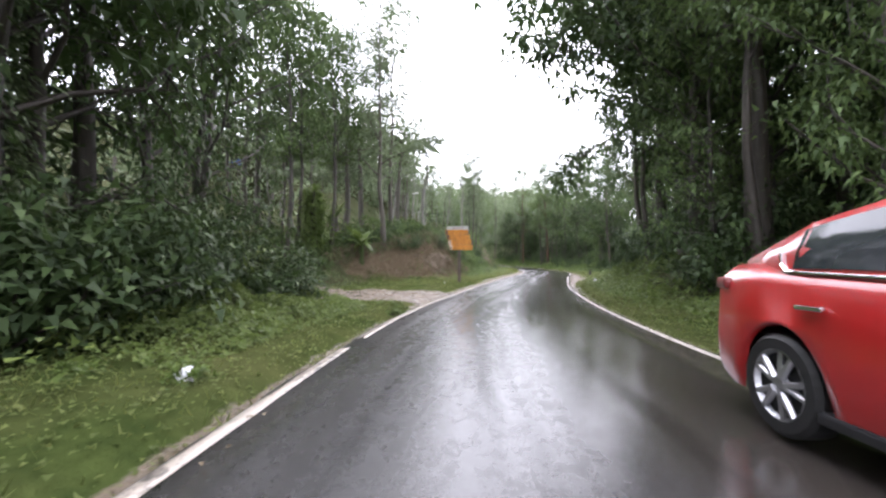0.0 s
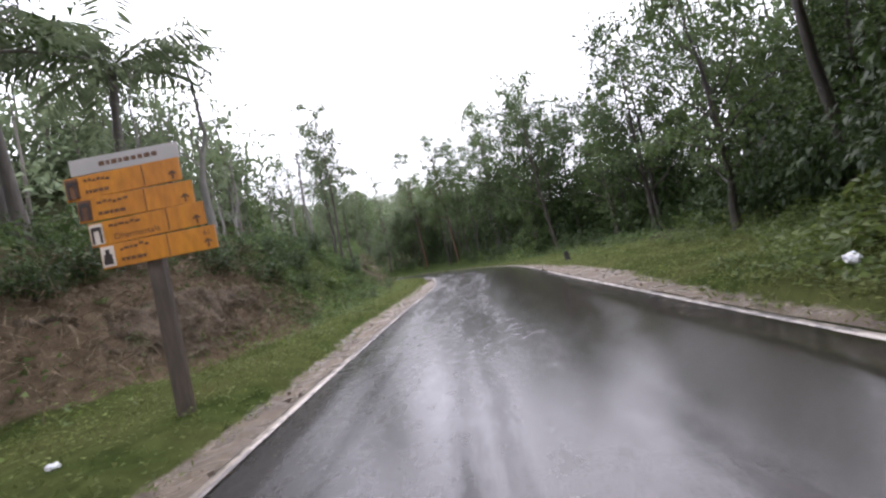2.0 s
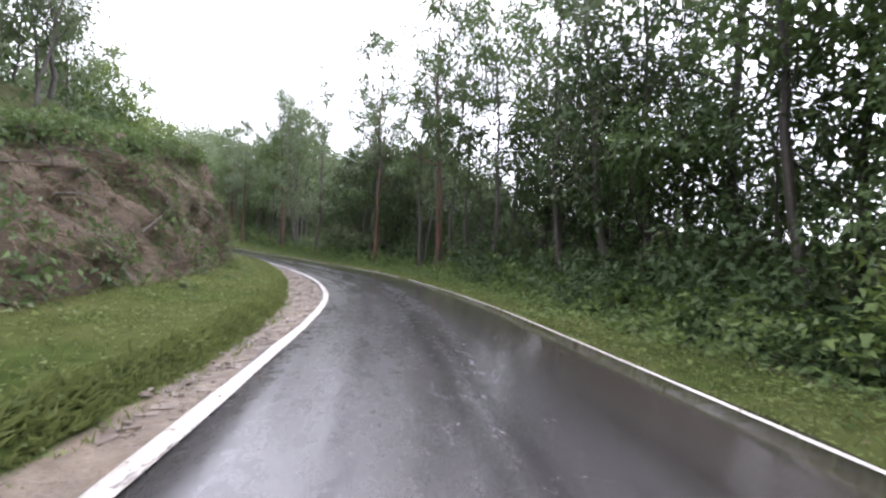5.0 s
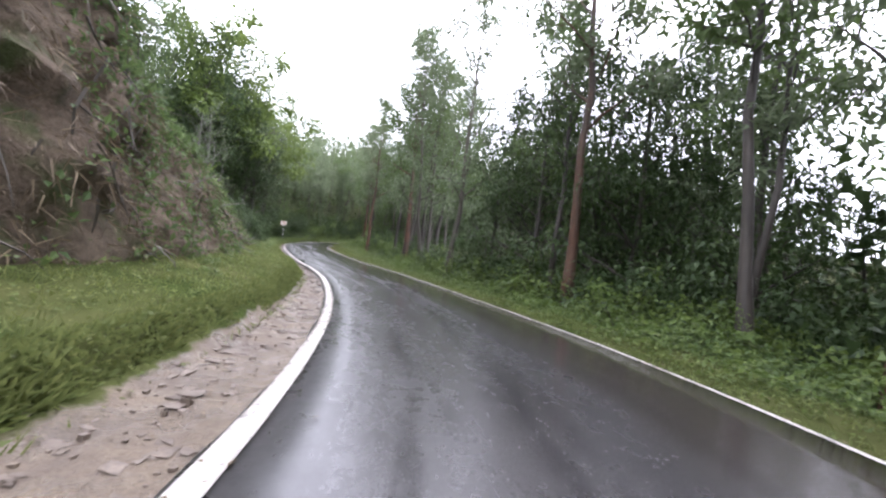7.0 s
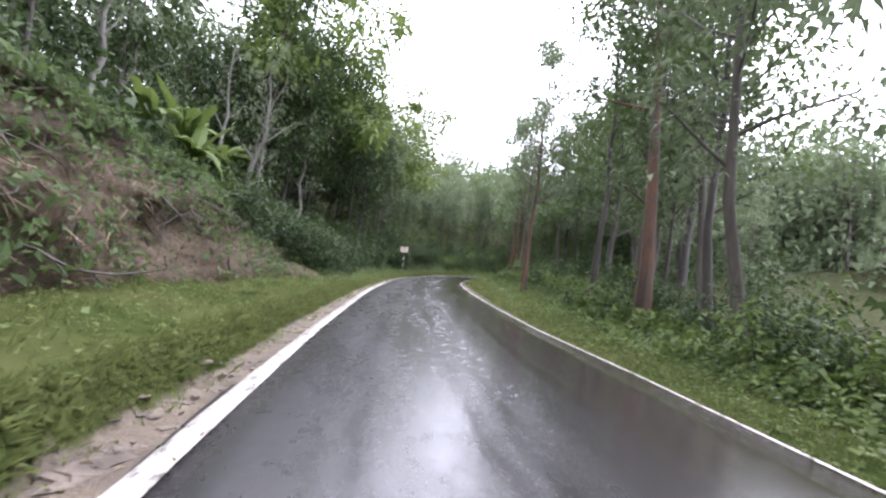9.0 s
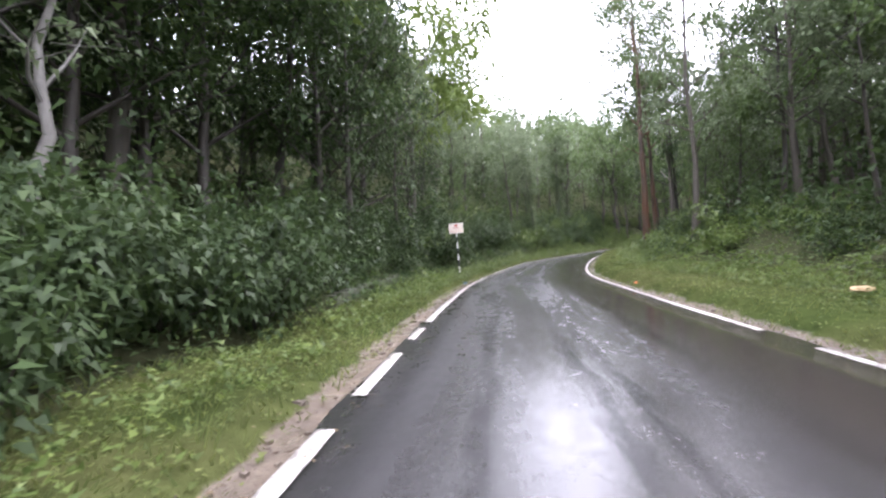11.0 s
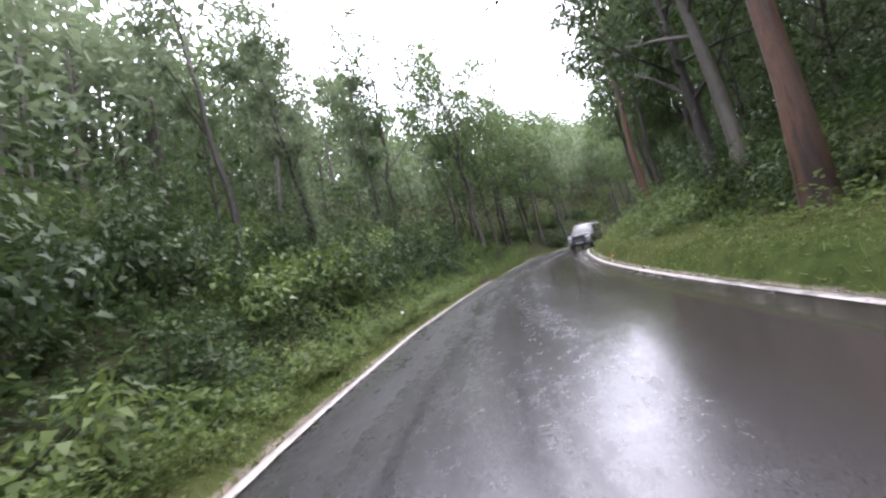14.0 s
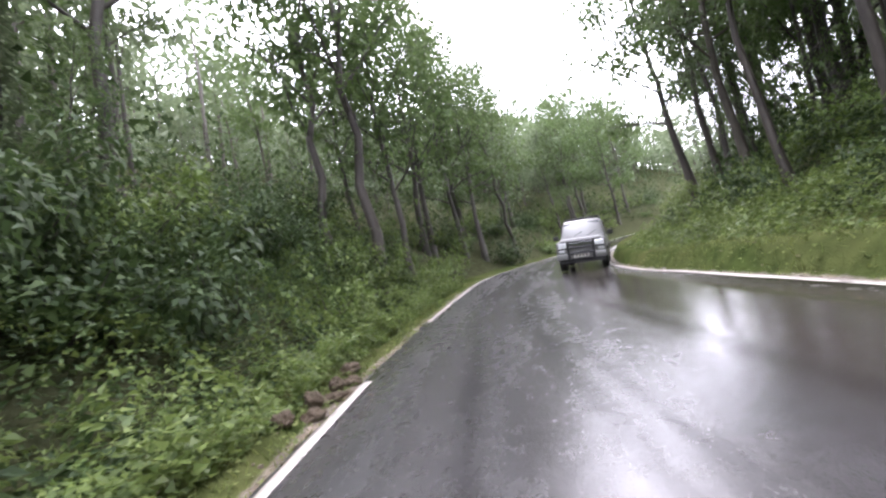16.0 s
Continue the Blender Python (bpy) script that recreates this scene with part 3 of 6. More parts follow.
def make_tree(name, seed, bark, leaf, height, radius, crown_from, crown_r, limbs, count, size, rise=0.45, lean=0.0, forks=3, clump=0.55, hang=0.15, ivy=0, wander=0.005, broad=(0.45, 0.68)):
    """A tree at the origin: a tapered trunk with limbs and branches, and a crown of leaf clumps."""
    rng = np.random.default_rng(seed)
    wood, crown = Soup(), Soup()
    n = 10
    u = np.linspace(0, 1, n)
    line = np.stack([lean * height * u**1.3, np.zeros(n), height * 0.93 * u], 1)
    line[1:, :2] += np.cumsum(rng.normal(0, wander * height, (n - 1, 2)), 0)
    line[0, 2] -= 0.3
    r = radius * (1 - 0.9 * u) + radius * 0.5 * np.exp(-u * 22)
    tube(wood, line, r, 8)
    clumps, weights = [], []
    for i in range(limbs):
        k = crown_from + (0.97 - crown_from) * (i + rng.uniform(0, 0.8)) / limbs
        at = np.array([np.interp(k, u, line[:, j]) for j in range(3)])
        ang = i * 2.4 + rng.normal(0, 0.4)
        fill = (k - crown_from) / (1 - crown_from)
        reach = crown_r * (0.55 + 0.75 * math.sin(math.pi * min(1, 0.18 + 0.75 * fill))) * rng.uniform(0.65, 1.1)
        way = np.array([math.cos(ang), math.sin(ang), rise + 0.5 * fill])
        arm = limb_line(rng, at, way, reach, 6, 0.04, 0.16)
        ra = max(0.02, np.interp(k, u, r) * 0.5)
        if forks > 1:
            tube(wood, arm[::2], np.linspace(ra, 0.012, 4), 4)
        else:
            tube(wood, arm[::3], np.linspace(ra, 0.012, 3), 3)
        for j in range(forks):
            q = rng.integers(2, 6)
            sub = limb_line(rng, arm[q], arm[q] - arm[q - 1] + rng.normal(0, 0.35, 3) * np.linalg.norm(arm[q] - arm[q - 1]) * 2, reach * rng.uniform(0.3, 0.5), 4, -0.03, 0.2)
            tube(wood, sub[::2], np.linspace(ra * 0.45, 0.008, 3), 3)
            clumps += [sub[-1], sub[2]]
            weights += [1.0, 0.7]
        clumps += [arm[-1], arm[4]]
        weights += [1.0, 0.6]
    clumps.append(line[-1])
    weights.append(1.0)
    clumps, weights = np.array(clumps), np.array(weights) * rng.uniform(0.4, 1.3, len(weights))
    pick = rng.choice(len(clumps), count, p=weights / weights.sum())
    spread = rng.uniform(0.5, 1.35, len(clumps))[pick][:, None] * clump * crown_r * 0.25
    off = rng.normal(0, 1, (count, 3)) * np.array([1, 1, 0.62])
    base = clumps[pick] + off * spread
    way = unit(off) + rng.normal(0, 0.6, (count, 3)) + np.array([0, 0, -hang * 4])
    face = unit(off) * 0.7 + rng.normal(0, 0.35, (count, 3)) + np.array([0, 0, 1.2])
    long = size * rng.uniform(0.6, 1.35, count)
    sprigs(crown, base, way, face, long * 1.1, long * rng.uniform(*broad, count))
    if ivy:
        k = rng.uniform(0.02, 0.62 if height > 6 else 0.95, ivy)
        stem = np.stack([np.interp(k, u, line[:, j]) for j in range(3)], 1)
        ang = rng.uniform(0, 6.28, ivy)
        out = np.stack([np.cos(ang), np.sin(ang), rng.normal(-0.5, 0.3, ivy)], 1)
        leaves(crown, stem + out * (radius * 0.9 + rng.exponential(0.22, ivy))[:, None], out, np.array([0, 0, 1.0]) + out * 0.5, rng.uniform(0.1, 0.22, ivy), rng.uniform(0.07, 0.14, ivy))
    root = new(name)
    piece("trunk", wood.mesh("trunk", bark, True), root)
    piece("crown", crown.mesh("crown", leaf), root)
    return root


def make_bush(name, seed, leaf, wide, high, count, size, hang=0.1, stem=BARK_DARK):
    rng = np.random.default_rng(seed)
    wood, crown = Soup(), Soup()
    ends = []
    for i in range(9):
        ang = rng.uniform(0, 2 * np.pi)
        way = np.array([math.cos(ang) * 0.8, math.sin(ang) * 0.8, rng.uniform(0.5, 1.6)])
        arm = limb_line(rng, (rng.normal(0, 0.012), rng.normal(0, 0.012), -0.1), way, high * rng.uniform(0.7, 1.15), 5, 0.0, 0.22)
        arm[:, :2] *= wide / high * 1.1
        tube(wood, arm[::2], np.linspace(0.022, 0.006, 3), 3)
        ends += [arm[2], arm[3], arm[4], arm[5]]
    ends = np.array(ends)
    pick = rng.integers(0, len(ends), count)
    off = rng.normal(0, 1, (count, 3)) * np.array([wide, wide, high * 0.75]) * rng.uniform(0.06, 0.17, len(ends))[pick][:, None]
    base = ends[pick] + off
    base[:, 2] = np.abs(base[:, 2])
    way = unit(off) + rng.normal(0, 0.5, (count, 3)) + np.array([0, 0, -hang * 3])
    face = unit(off) * 0.6 + unit(base - np.array([0, 0, high * 0.3])) * 0.5 + rng.normal(0, 0.3, (count, 3)) + np.array([0, 0, 1.1])
    long = size * rng.uniform(0.5, 1.3, count)
    sprigs(crown, base, way, face, long, long * rng.uniform(0.5, 0.75, count))
    root = new(name)
    piece("stem", wood.mesh("stem", stem, True), root)
    piece("foliage", crown.mesh("foliage", leaf), root)
    return root


class Kind:
    """A plant built once and copied on; the first one placed is the built one itself."""

    def __init__(self, root):
        self.root, self.used = root, False

    def place(self, where, turn, scale, tall=1.0, tilt=(0.0, 0.0)):
        m = Matrix.Translation(where) @ Euler((radians(tilt[0]), radians(tilt[1]), turn)).to_matrix().to_4x4() @ Matrix.Diagonal((scale, scale, scale * tall, 1))
        if not self.used:
            self.used = True
            self.root.matrix_basis = m
            return self.root
        return copy_thing(self.root, m)


def tree_kind(label, category="tree", group="roadside trees", **how):
    return Kind(tagged(make_tree(**how), label, category, group))


def bush_kind(label, group="roadside bushes", category="bush", **how):
    return Kind(tagged(make_bush(**how), label, category, group))


T_BROAD = "tall dark-green broadleaf forest tree dripping with rain"
BROAD = [tree_kind(T_BROAD, name="forest_tree", seed=11, bark=BARK_DARK, leaf=LEAF_DARK_SHADED, height=14, radius=0.2, crown_from=0.2, crown_r=3.6, limbs=19, count=5600, size=0.23),
         tree_kind(T_BROAD, name="forest_tree", seed=12, bark=BARK_DARK, leaf=LEAF_MID, height=13, radius=0.17, crown_from=0.28, crown_r=3.3, limbs=17, count=5200, size=0.22),
         tree_kind(T_BROAD, name="forest_tree", seed=13, bark=BARK_GREY, leaf=LEAF_DARK_SHADED, height=16, radius=0.22, crown_from=0.32, crown_r=3.8, limbs=18, count=5400, size=0.23),
         tree_kind(T_BROAD, name="forest_tree", seed=14, bark=BARK_DARK, leaf=LEAF_MID, height=11, radius=0.15, crown_from=0.14, crown_r=3.1, limbs=18, count=5000, size=0.21, hang=0.25)]
T_NEAR = "leafy young forest tree with low hanging branches by the road"
NEAR = [tree_kind(T_NEAR, name="roadside_tree", seed=26, bark=BARK_DARK, leaf=LEAF_DARK_SHADED, height=10.5, radius=0.15, crown_from=0.1, crown_r=2.8, limbs=20, count=5600, size=0.175, hang=0.3, clump=0.5, broad=(0.34, 0.52)),
        tree_kind(T_NEAR, name="roadside_tree", seed=27, bark=BARK_DARK, leaf=LEAF_MID, height=11.5, radius=0.13, crown_from=0.12, crown_r=2.7, limbs=20, count=5600, size=0.175, hang=0.3, clump=0.5, broad=(0.34, 0.52))]
T_SLIM = "slender tall tree with a straight bare trunk and thin airy crown"
SLIM = [tree_kind(T_SLIM, name="slender_tree", seed=21, bark=BARK_GREY, leaf=LEAF_GREY_HAZE, height=18, radius=0.15, crown_from=0.22, crown_r=2.3, limbs=22, count=4000, size=0.2, rise=0.6, clump=0.6, forks=2),
        tree_kind(T_SLIM, name="slender_tree", seed=22, bark=BARK_DARK, leaf=LEAF_MID, height=17, radius=0.14, crown_from=0.36, crown_r=2.5, limbs=20, count=3800, size=0.21, rise=0.7, clump=0.6, forks=2),
        tree_kind(T_SLIM, name="slender_tree", seed=23, bark=BARK_DARK, leaf=LEAF_GREY_HAZE, height=14, radius=0.12, crown_from=0.34, crown_r=2.0, limbs=18, count=3400, size=0.2, rise=0.6)]
T_DEEP = "forest tree deep in the wood with a dense dark crown"
DEEP = [tree_kind(T_DEEP, name="deep_forest_tree", seed=16, bark=BARK_DARK, leaf=LEAF_DARK_SHADED, height=14, radius=0.17, crown_from=0.12, crown_r=3.4, limbs=11, count=1900, size=0.4, forks=1, clump=1.35),
        tree_kind(T_DEEP, name="deep_forest_tree", seed=17, bark=BARK_GREY, leaf=LEAF_MID, height=16, radius=0.17, crown_from=0.2, crown_r=3.0, limbs=11, count=1800, size=0.38, forks=1, clump=1.35)]
# background tree: the mist in front of it is put into the leaf colour
HAZED = [tree_kind("tall forest tree, its crown coloured pale grey-green for haze", name="pale_forest_tree", seed=18, bark=BARK_GREY, leaf=LEAF_GREY_HAZE, height=15, radius=0.16, crown_from=0.16, crown_r=3.1, limbs=14, count=1900, size=0.34, forks=2, clump=1.1)]
T_RED = "tall tree with a smooth reddish-brown wet trunk"
RED = [tree_kind(T_RED, name="red_trunk_tree", seed=31, bark=BARK_RED, leaf=LEAF_MID, height=19, radius=0.22, crown_from=0.4, crown_r=2.9, limbs=17, count=4800, size=0.21, rise=0.8),
       tree_kind(T_RED, name="red_trunk_tree", seed=32, bark=BARK_RED, leaf=LEAF_GREY_HAZE, height=18, radius=0.18, crown_from=0.36, crown_r=2.7, limbs=17, count=4800, size=0.21, rise=0.8)]
T_SNAG = "thin crooked tree with bare limbs and sparse tufts of leaves"
SNAG = [tree_kind(T_SNAG, name="bare_tree", seed=41, bark=BARK_PALE, leaf=LEAF_GREY_HAZE, height=9.5, radius=0.17, wander=0.016, crown_from=0.35, crown_r=2.2, limbs=8, count=380, size=0.18, rise=1.3, forks=2, clump=0.45),
        tree_kind(T_SNAG, name="bare_tree", seed=42, bark=BARK_PALE, leaf=LEAF_GREY_HAZE, height=11, radius=0.15, wander=0.016, crown_from=0.4, crown_r=1.8, limbs=9, count=430, size=0.18, rise=1.4, forks=2, clump=0.45)]
T_SMALL = "small branching forest tree with drooping leafy clumps"
SMALL = [tree_kind(T_SMALL, name="young_tree", seed=51, bark=BARK_DARK, leaf=LEAF_MID, height=10.5, radius=0.13, crown_from=0.3, crown_r=2.7, limbs=12, count=3400, size=0.19, rise=0.9, hang=0.2, wander=0.014, clump=0.6),
         tree_kind(T_SMALL, name="young_tree", seed=52, bark=BARK_DARK, leaf=LEAF_GREY_HAZE, height=11.5, radius=0.14, crown_from=0.36, crown_r=2.8, limbs=11, count=3600, size=0.19, rise=1.0, lean=0.08, wander=0.014, clump=0.6)]
IVY = [tree_kind("tall dark tree trunk wrapped in climbing ivy", name="ivy_tree", seed=57, bark=BARK_DARK, leaf=LEAF_GREY_HAZE, height=13, radius=0.16, crown_from=0.45, crown_r=2.1, limbs=12, count=3600, size=0.22, rise=1.0, ivy=2600)]
LIME = [tree_kind("rounded tree with bright yellow-green leaves on the hillside", name="lime_tree", seed=61, bark=BARK_GREY, leaf=LEAF_LIME, height=11, radius=0.17, crown_from=0.3, crown_r=3.4, limbs=16, count=8500, size=0.24)]
SPREAD = [tree_kind("big roadside tree with limbs spreading over the road", name="spreading_tree", seed=66, bark=BARK_DARK, leaf=LEAF_DARK_SHADED, height=13, radius=0.27, crown_from=0.42, crown_r=5.6, limbs=15, count=9000, size=0.27, rise=0.5, forks=3, clump=0.34, hang=0.25)]
T_COLUMN = "leafless stem hidden under a thick column of climbing leaves"
COLUMN = [tree_kind(T_COLUMN, name="climber_column", seed=58, bark=BARK_DARK, leaf=LEAF_BIG, height=3.9, radius=0.24, crown_from=0.55, crown_r=0.6, limbs=8, count=1100, size=0.15, rise=0.9, ivy=3600)]
T_BUSH = "dense dark-green leafy bush beside the road"
BUSH = [bush_kind(T_BUSH, name="bush", seed=71, leaf=LEAF_MID, wide=1.1, high=1.1, count=1000, size=0.12),
        bush_kind(T_BUSH, name="bush", seed=72, leaf=LEAF_DARK_SHADED, wide=1.3, high=1.5, count=1200, size=0.125),
        bush_kind("sprawling broad-leaved weed bush beside the road", name="broadleaf_weed", seed=73, leaf=LEAF_BIG, wide=0.9, high=0.8, count=620, size=0.15),
        bush_kind("low bright-green bush with hanging leaves", name="low_bush", seed=74, leaf=LEAF_BIG, wide=1.2, high=0.7, count=850, size=0.115, hang=0.3)]
T_SHRUB = "leafy bright-green shrub mound growing over the bank"
SHRUB = [bush_kind(T_SHRUB, name="shrub", seed=76, leaf=LEAF_FRESH, wide=1.5, high=1.3, count=780, size=0.135, hang=0.25),
         bush_kind(T_SHRUB, name="shrub", seed=77, leaf=LEAF_BIG, wide=1.7, high=1.9, count=900, size=0.14, hang=0.2)]

HEDGE = [bush_kind("tall dark overhanging bush on the foot of the bank", name="tall_bush", seed=79, leaf=LEAF_DARK_SHADED, wide=1.5, high=2.3, count=1900, size=0.13, hang=0.35)]

RNG = np.random.default_rng(77)
L, R = 1, -1


def edge_of(s, side):
    a, b, _ = table(LEFT_VERGE if side > 0 else RIGHT_VERGE, s)
    return float(half_width(s, side > 0) + a + b)


def stand(kinds, s, l, scale=1.0, tall=1.0, tilt=(0, 0), turn=None):
    p = land_at(s, l, -0.05)
    return kinds[int(RNG.integers(len(kinds)))].place(Vector(p), RNG.uniform(0, 6.28) if turn is None else turn, scale, tall, tilt)


def grove(side, s0, s1, gap, near, far, kinds, low, high):
    """Trees scattered along one side, between two distances past the verge."""
    s = s0
    while s < s1:
        d = near + (far - near) * RNG.uniform(0, 1) ** 1.2
        at = s + RNG.uniform(-0.4, 0.4) * gap
        stand(kinds, at, side * (edge_of(at, side) + d), RNG.uniform(low, high), tilt=(RNG.normal(0, 2.5), RNG.normal(0, 2.5)))
        s += gap


# trees that stand out one by one, along the road
stand(IVY, 5.8, 7.2, 0.9, tilt=(0, 6))
stand(SLIM[:1], 17.0, 15.0)
stand(SLIM[1:2], 11.5, 9.0, 0.9)
stand(SLIM[1:2], 22.0, 10.5, 0.9)
stand(BROAD[2:3], 27.0, 12.5, 0.95)
stand(SLIM[1:2], 19.5, 11.5, 1.0)
stand(BROAD[2:3], 22.5, 15.5, 1.05)
stand(SPREAD, 15.5, -6.0)
stand(SPREAD, 12.6, -6.6, 1.2, tilt=(0, -5), turn=0.6)
stand(SPREAD, 17.0, -6.2, 1.15, tilt=(0, -5), turn=2.1)
stand(SPREAD, 21.5, -6.4, 1.1, tilt=(0, -4), turn=4.0)
for s, l, size in ((14.5, -7.8, 1.0), (18.5, -8.2, 1.1), (20.0, -7.0, 0.95), (23.5, -7.4, 0.9)):
    stand(BROAD[:1], s, l, size)
stand(SLIM[:1], 24.0, 8.2, 1.0)
stand(SLIM[:1], 28.0, 9.4, 0.95)
stand(SLIM[1:2], 19.0, -5.4, 1.0)
stand(SLIM[:1], 23.5, -5.8, 1.0)
stand(SLIM[1:2], 27.5, -7.5, 0.9)
stand(SPREAD, 8.0, 8.4, 0.9)
stand(BROAD[:1], 21.5, -7.4, 0.95)
stand(COLUMN, 20.6, 10.6, 1.0)
stand(SLIM[1:2], 20.8, 11.8, 0.95)
stand(SLIM[:1], 25.5, 12.2, 0.8)
stand(SNAG[:1], 36.6, 10.4, 1.05)
stand(SNAG[1:], 41.6, 7.9, 0.75)
stand(SNAG, 49.6, 14.5, 0.8)
for s, l, size in ((47.0, 7.6, 0.8), (48.6, 8.2, 0.9), (50.6, 7.6, 0.85), (52.0, 8.8, 0.75), (54.5, 9.2, 0.85), (57.5, 9.6, 0.7)):
    stand(SLIM[2:], s, l, size)
stand(SLIM[1:2], 11.0, -6.0, 1.0)
stand(BROAD[3:], 31.7, -7.5, 0.75)
stand(BROAD[:1], 40.4, -9.0, 0.72)
stand(SLIM[1:2], 68.9, -6.2)
stand(SLIM[1:2], 71.3, -6.4, 0.95)
stand(RED[:1], 72.9, -5.4, 0.95)
stand(SLIM[1:2], 75.2, -5.6, 1.05)
stand(RED[1:], 81.0, -5.5, 1.05)
stand(SLIM[1:2], 83.1, -6.3)
stand(SLIM[:1], 90.5, -5.5, 1.05)
for s, l, size in ((80.5, -7.6, 1.0), (83.0, -8.4, 1.1), (85.4, -7.2, 1.0), (87.6, -8.6, 1.1), (89.8, -7.8, 0.9)):
    stand(NEAR[:1], s, l, size)
    stand(DEEP[:1], s + 1.0, l - 2.5, 0.8)
stand(SLIM[:1], 95.1, -5.6, 0.9, tilt=(0, -7), turn=1.0)
stand(RED[:1], 99.0, -5.7)
stand(SLIM[1:2], 97.1, -6.4)
stand(SLIM[:1], 101.5, -6.8)
stand(SLIM[1:2], 104.0, -6.2)
stand(RED[1:], 114.5, -5.8, 0.9)
stand(SLIM[:1], 129.6, -7.0)
stand(RED[:1], 139.4, -5.3, 1.08, tilt=(0, -3))
stand(RED[:1], 141.9, -5.6, 0.9)
stand(RED[1:], 144.0, -4.7, 1.1)
stand(BROAD[2:3], 148.7, -6.0)
stand(BROAD[:1], 151.1, -6.2)
stand(RED[1:], 160.6, -6.0)
stand(SLIM[1:2], 163.9, -7.2)
stand(SLIM[1:2], 166.4, -6.4, 0.9)
stand(SLIM[1:2], 175.5, -8.0)
stand(IVY, 149.7, 6.2, 0.8, tilt=(4, -5))
stand(IVY, 160.7, 8.8, 1.0)
stand(NEAR[:1], 122.5, 6.6, 1.0)
stand(NEAR[:1], 125.5, 7.4, 1.0)
stand(NEAR[:1], 129.5, 7.0, 0.8)
stand(SMALL[:1], 168.5, 6.8, 1.4)
stand(SMALL[:1], 169.5, 5.6, 1.25)
stand(SMALL, 171.2, 4.9, 0.85)
stand(SMALL[1:], 143.0, 10.0, 0.95)
stand(SMALL[1:], 138.9, 9.0, 0.9)
stand(SLIM[2:], 126.7, 6.4)
stand(LIME, 131.0, 7.6, 1.45)
stand(LIME, 117.0, 11.0, 1.25)
for s, l, size in ((104.0, 9.0, 0.9), (106.5, 8.2, 0.8), (108.5, 9.5, 0.95), (111.0, 10.5, 1.0), (113.0, 8.5, 0.8)):
    stand(SNAG, s, l, size)

# the woods along both sides: a front row and the deeper wood
grove(L, 2.0, 11.5, 2.3, 1.4, 4, NEAR[:1], 0.85, 1.1)
# trees before s = 0 are unseen, added so their canopy shades the start
grove(L, -6, 8, 1.0, 2.6, 8, BROAD[:1] + BROAD[:1] + DEEP[:1], 0.95, 1.2)
grove(L, -8, 11, 1.2, 5.5, 15, DEEP, 1.05, 1.35)
grove(L, 20, 27, 2.0, 6, 13, SLIM + SLIM + SMALL[:1], 0.8, 1.05)
grove(L, 8, 26, 2.2, 12, 22, SLIM[:1] + SNAG, 0.8, 1.0)
grove(L, 26, 50, 3.2, 4, 15, SNAG, 0.6, 0.95)
grove(L, 52, 68, 5.0, 8, 16, SNAG, 0.5, 0.75)
grove(L, 66, 84, 2.4, 6, 14, SMALL + SMALL + SNAG, 0.55, 0.75)
grove(L, 76, 106, 1.9, 13, 28, DEEP, 0.5, 0.75)
grove(L, 80, 106, 2.2, 6.5, 14, SMALL + SNAG + SLIM[2:] + SMALL, 0.6, 0.85)
grove(L, 113, 129, 2.0, 3.2, 7, BROAD[:1] + BROAD[:1] + NEAR[:1], 0.85, 1.1)
grove(L, 104, 126, 1.8, 6, 18, DEEP, 0.7, 1.0)
grove(L, 122, 178, 4.4, 4.0, 12, SMALL + SMALL + SLIM[2:], 0.95, 1.35)
grove(L, 122, 172, 7.0, 3.5, 7, NEAR[1:], 0.5, 0.75)
grove(L, 122, 152, 2.3, 8, 20, DEEP[1:] + HAZED, 0.5, 0.8)
grove(L, 150, 184, 2.6, 8, 22, HAZED + DEEP[1:], 0.5, 0.8)
grove(R, 6, 20, 3.0, 1.4, 3.5, NEAR[1:], 1.0, 1.25)
grove(R, 8, 20, 3.6, 4, 8, BROAD[1:2] + SLIM[1:2], 0.95, 1.2)
grove(R, -8, 18, 1.5, 6, 15, DEEP, 0.9, 1.2)
grove(R, 25, 38, 1.9, 3.6, 9, BROAD, 0.5, 0.68)
grove(R, 25, 56, 1.4, 5, 9, DEEP[:1], 0.45, 0.65)
grove(R, 38, 56, 2.1, 3.0, 9, BROAD, 0.6, 0.85)
grove(R, 14, 27, 1.5, 8, 17, DEEP, 0.8, 1.05)
grove(R, 27, 58, 1.5, 8, 17, DEEP, 0.55, 0.75)
grove(R, 54, 80, 2.6, 2.6, 8, SLIM + SLIM + BROAD[1:2], 0.95, 1.15)
grove(R, 80, 106, 4.5, 3.0, 8, SLIM, 0.8, 1.0)
grove(R, 55, 62, 3.4, 4, 8, BROAD[1:2] + NEAR[:1], 0.8, 1.0)
grove(R, 54, 70, 1.6, 8, 16, DEEP, 0.65, 0.85)
grove(R, 70, 84, 1.8, 8, 16, DEEP, 0.45, 0.6)
grove(R, 73, 84, 1.4, 4.5, 8, NEAR[:1], 0.5, 0.68)
grove(R, 61, 73, 1.5, 4.0, 8, NEAR[:1], 0.85, 1.05)
grove(R, 55, 86, 2.2, 4.5, 8, DEEP, 0.45, 0.6)
grove(R, 84, 112, 6.0, 9, 18, DEEP + SLIM[2:], 0.5, 0.7)
grove(R, 104, 130, 2.6, 4.5, 9, SLIM + RED[1:] + BROAD[1:2] * 2, 0.85, 1.1)
grove(R, 118, 150, 1.8, 9, 18, DEEP[1:] + HAZED, 0.8, 1.0)
grove(R, 150, 184, 2.0, 8, 18, HAZED, 0.8, 1.0)
grove(R, 128, 180, 3.4, 4.5, 9, BROAD[1:2] + SLIM, 0.8, 1.1)
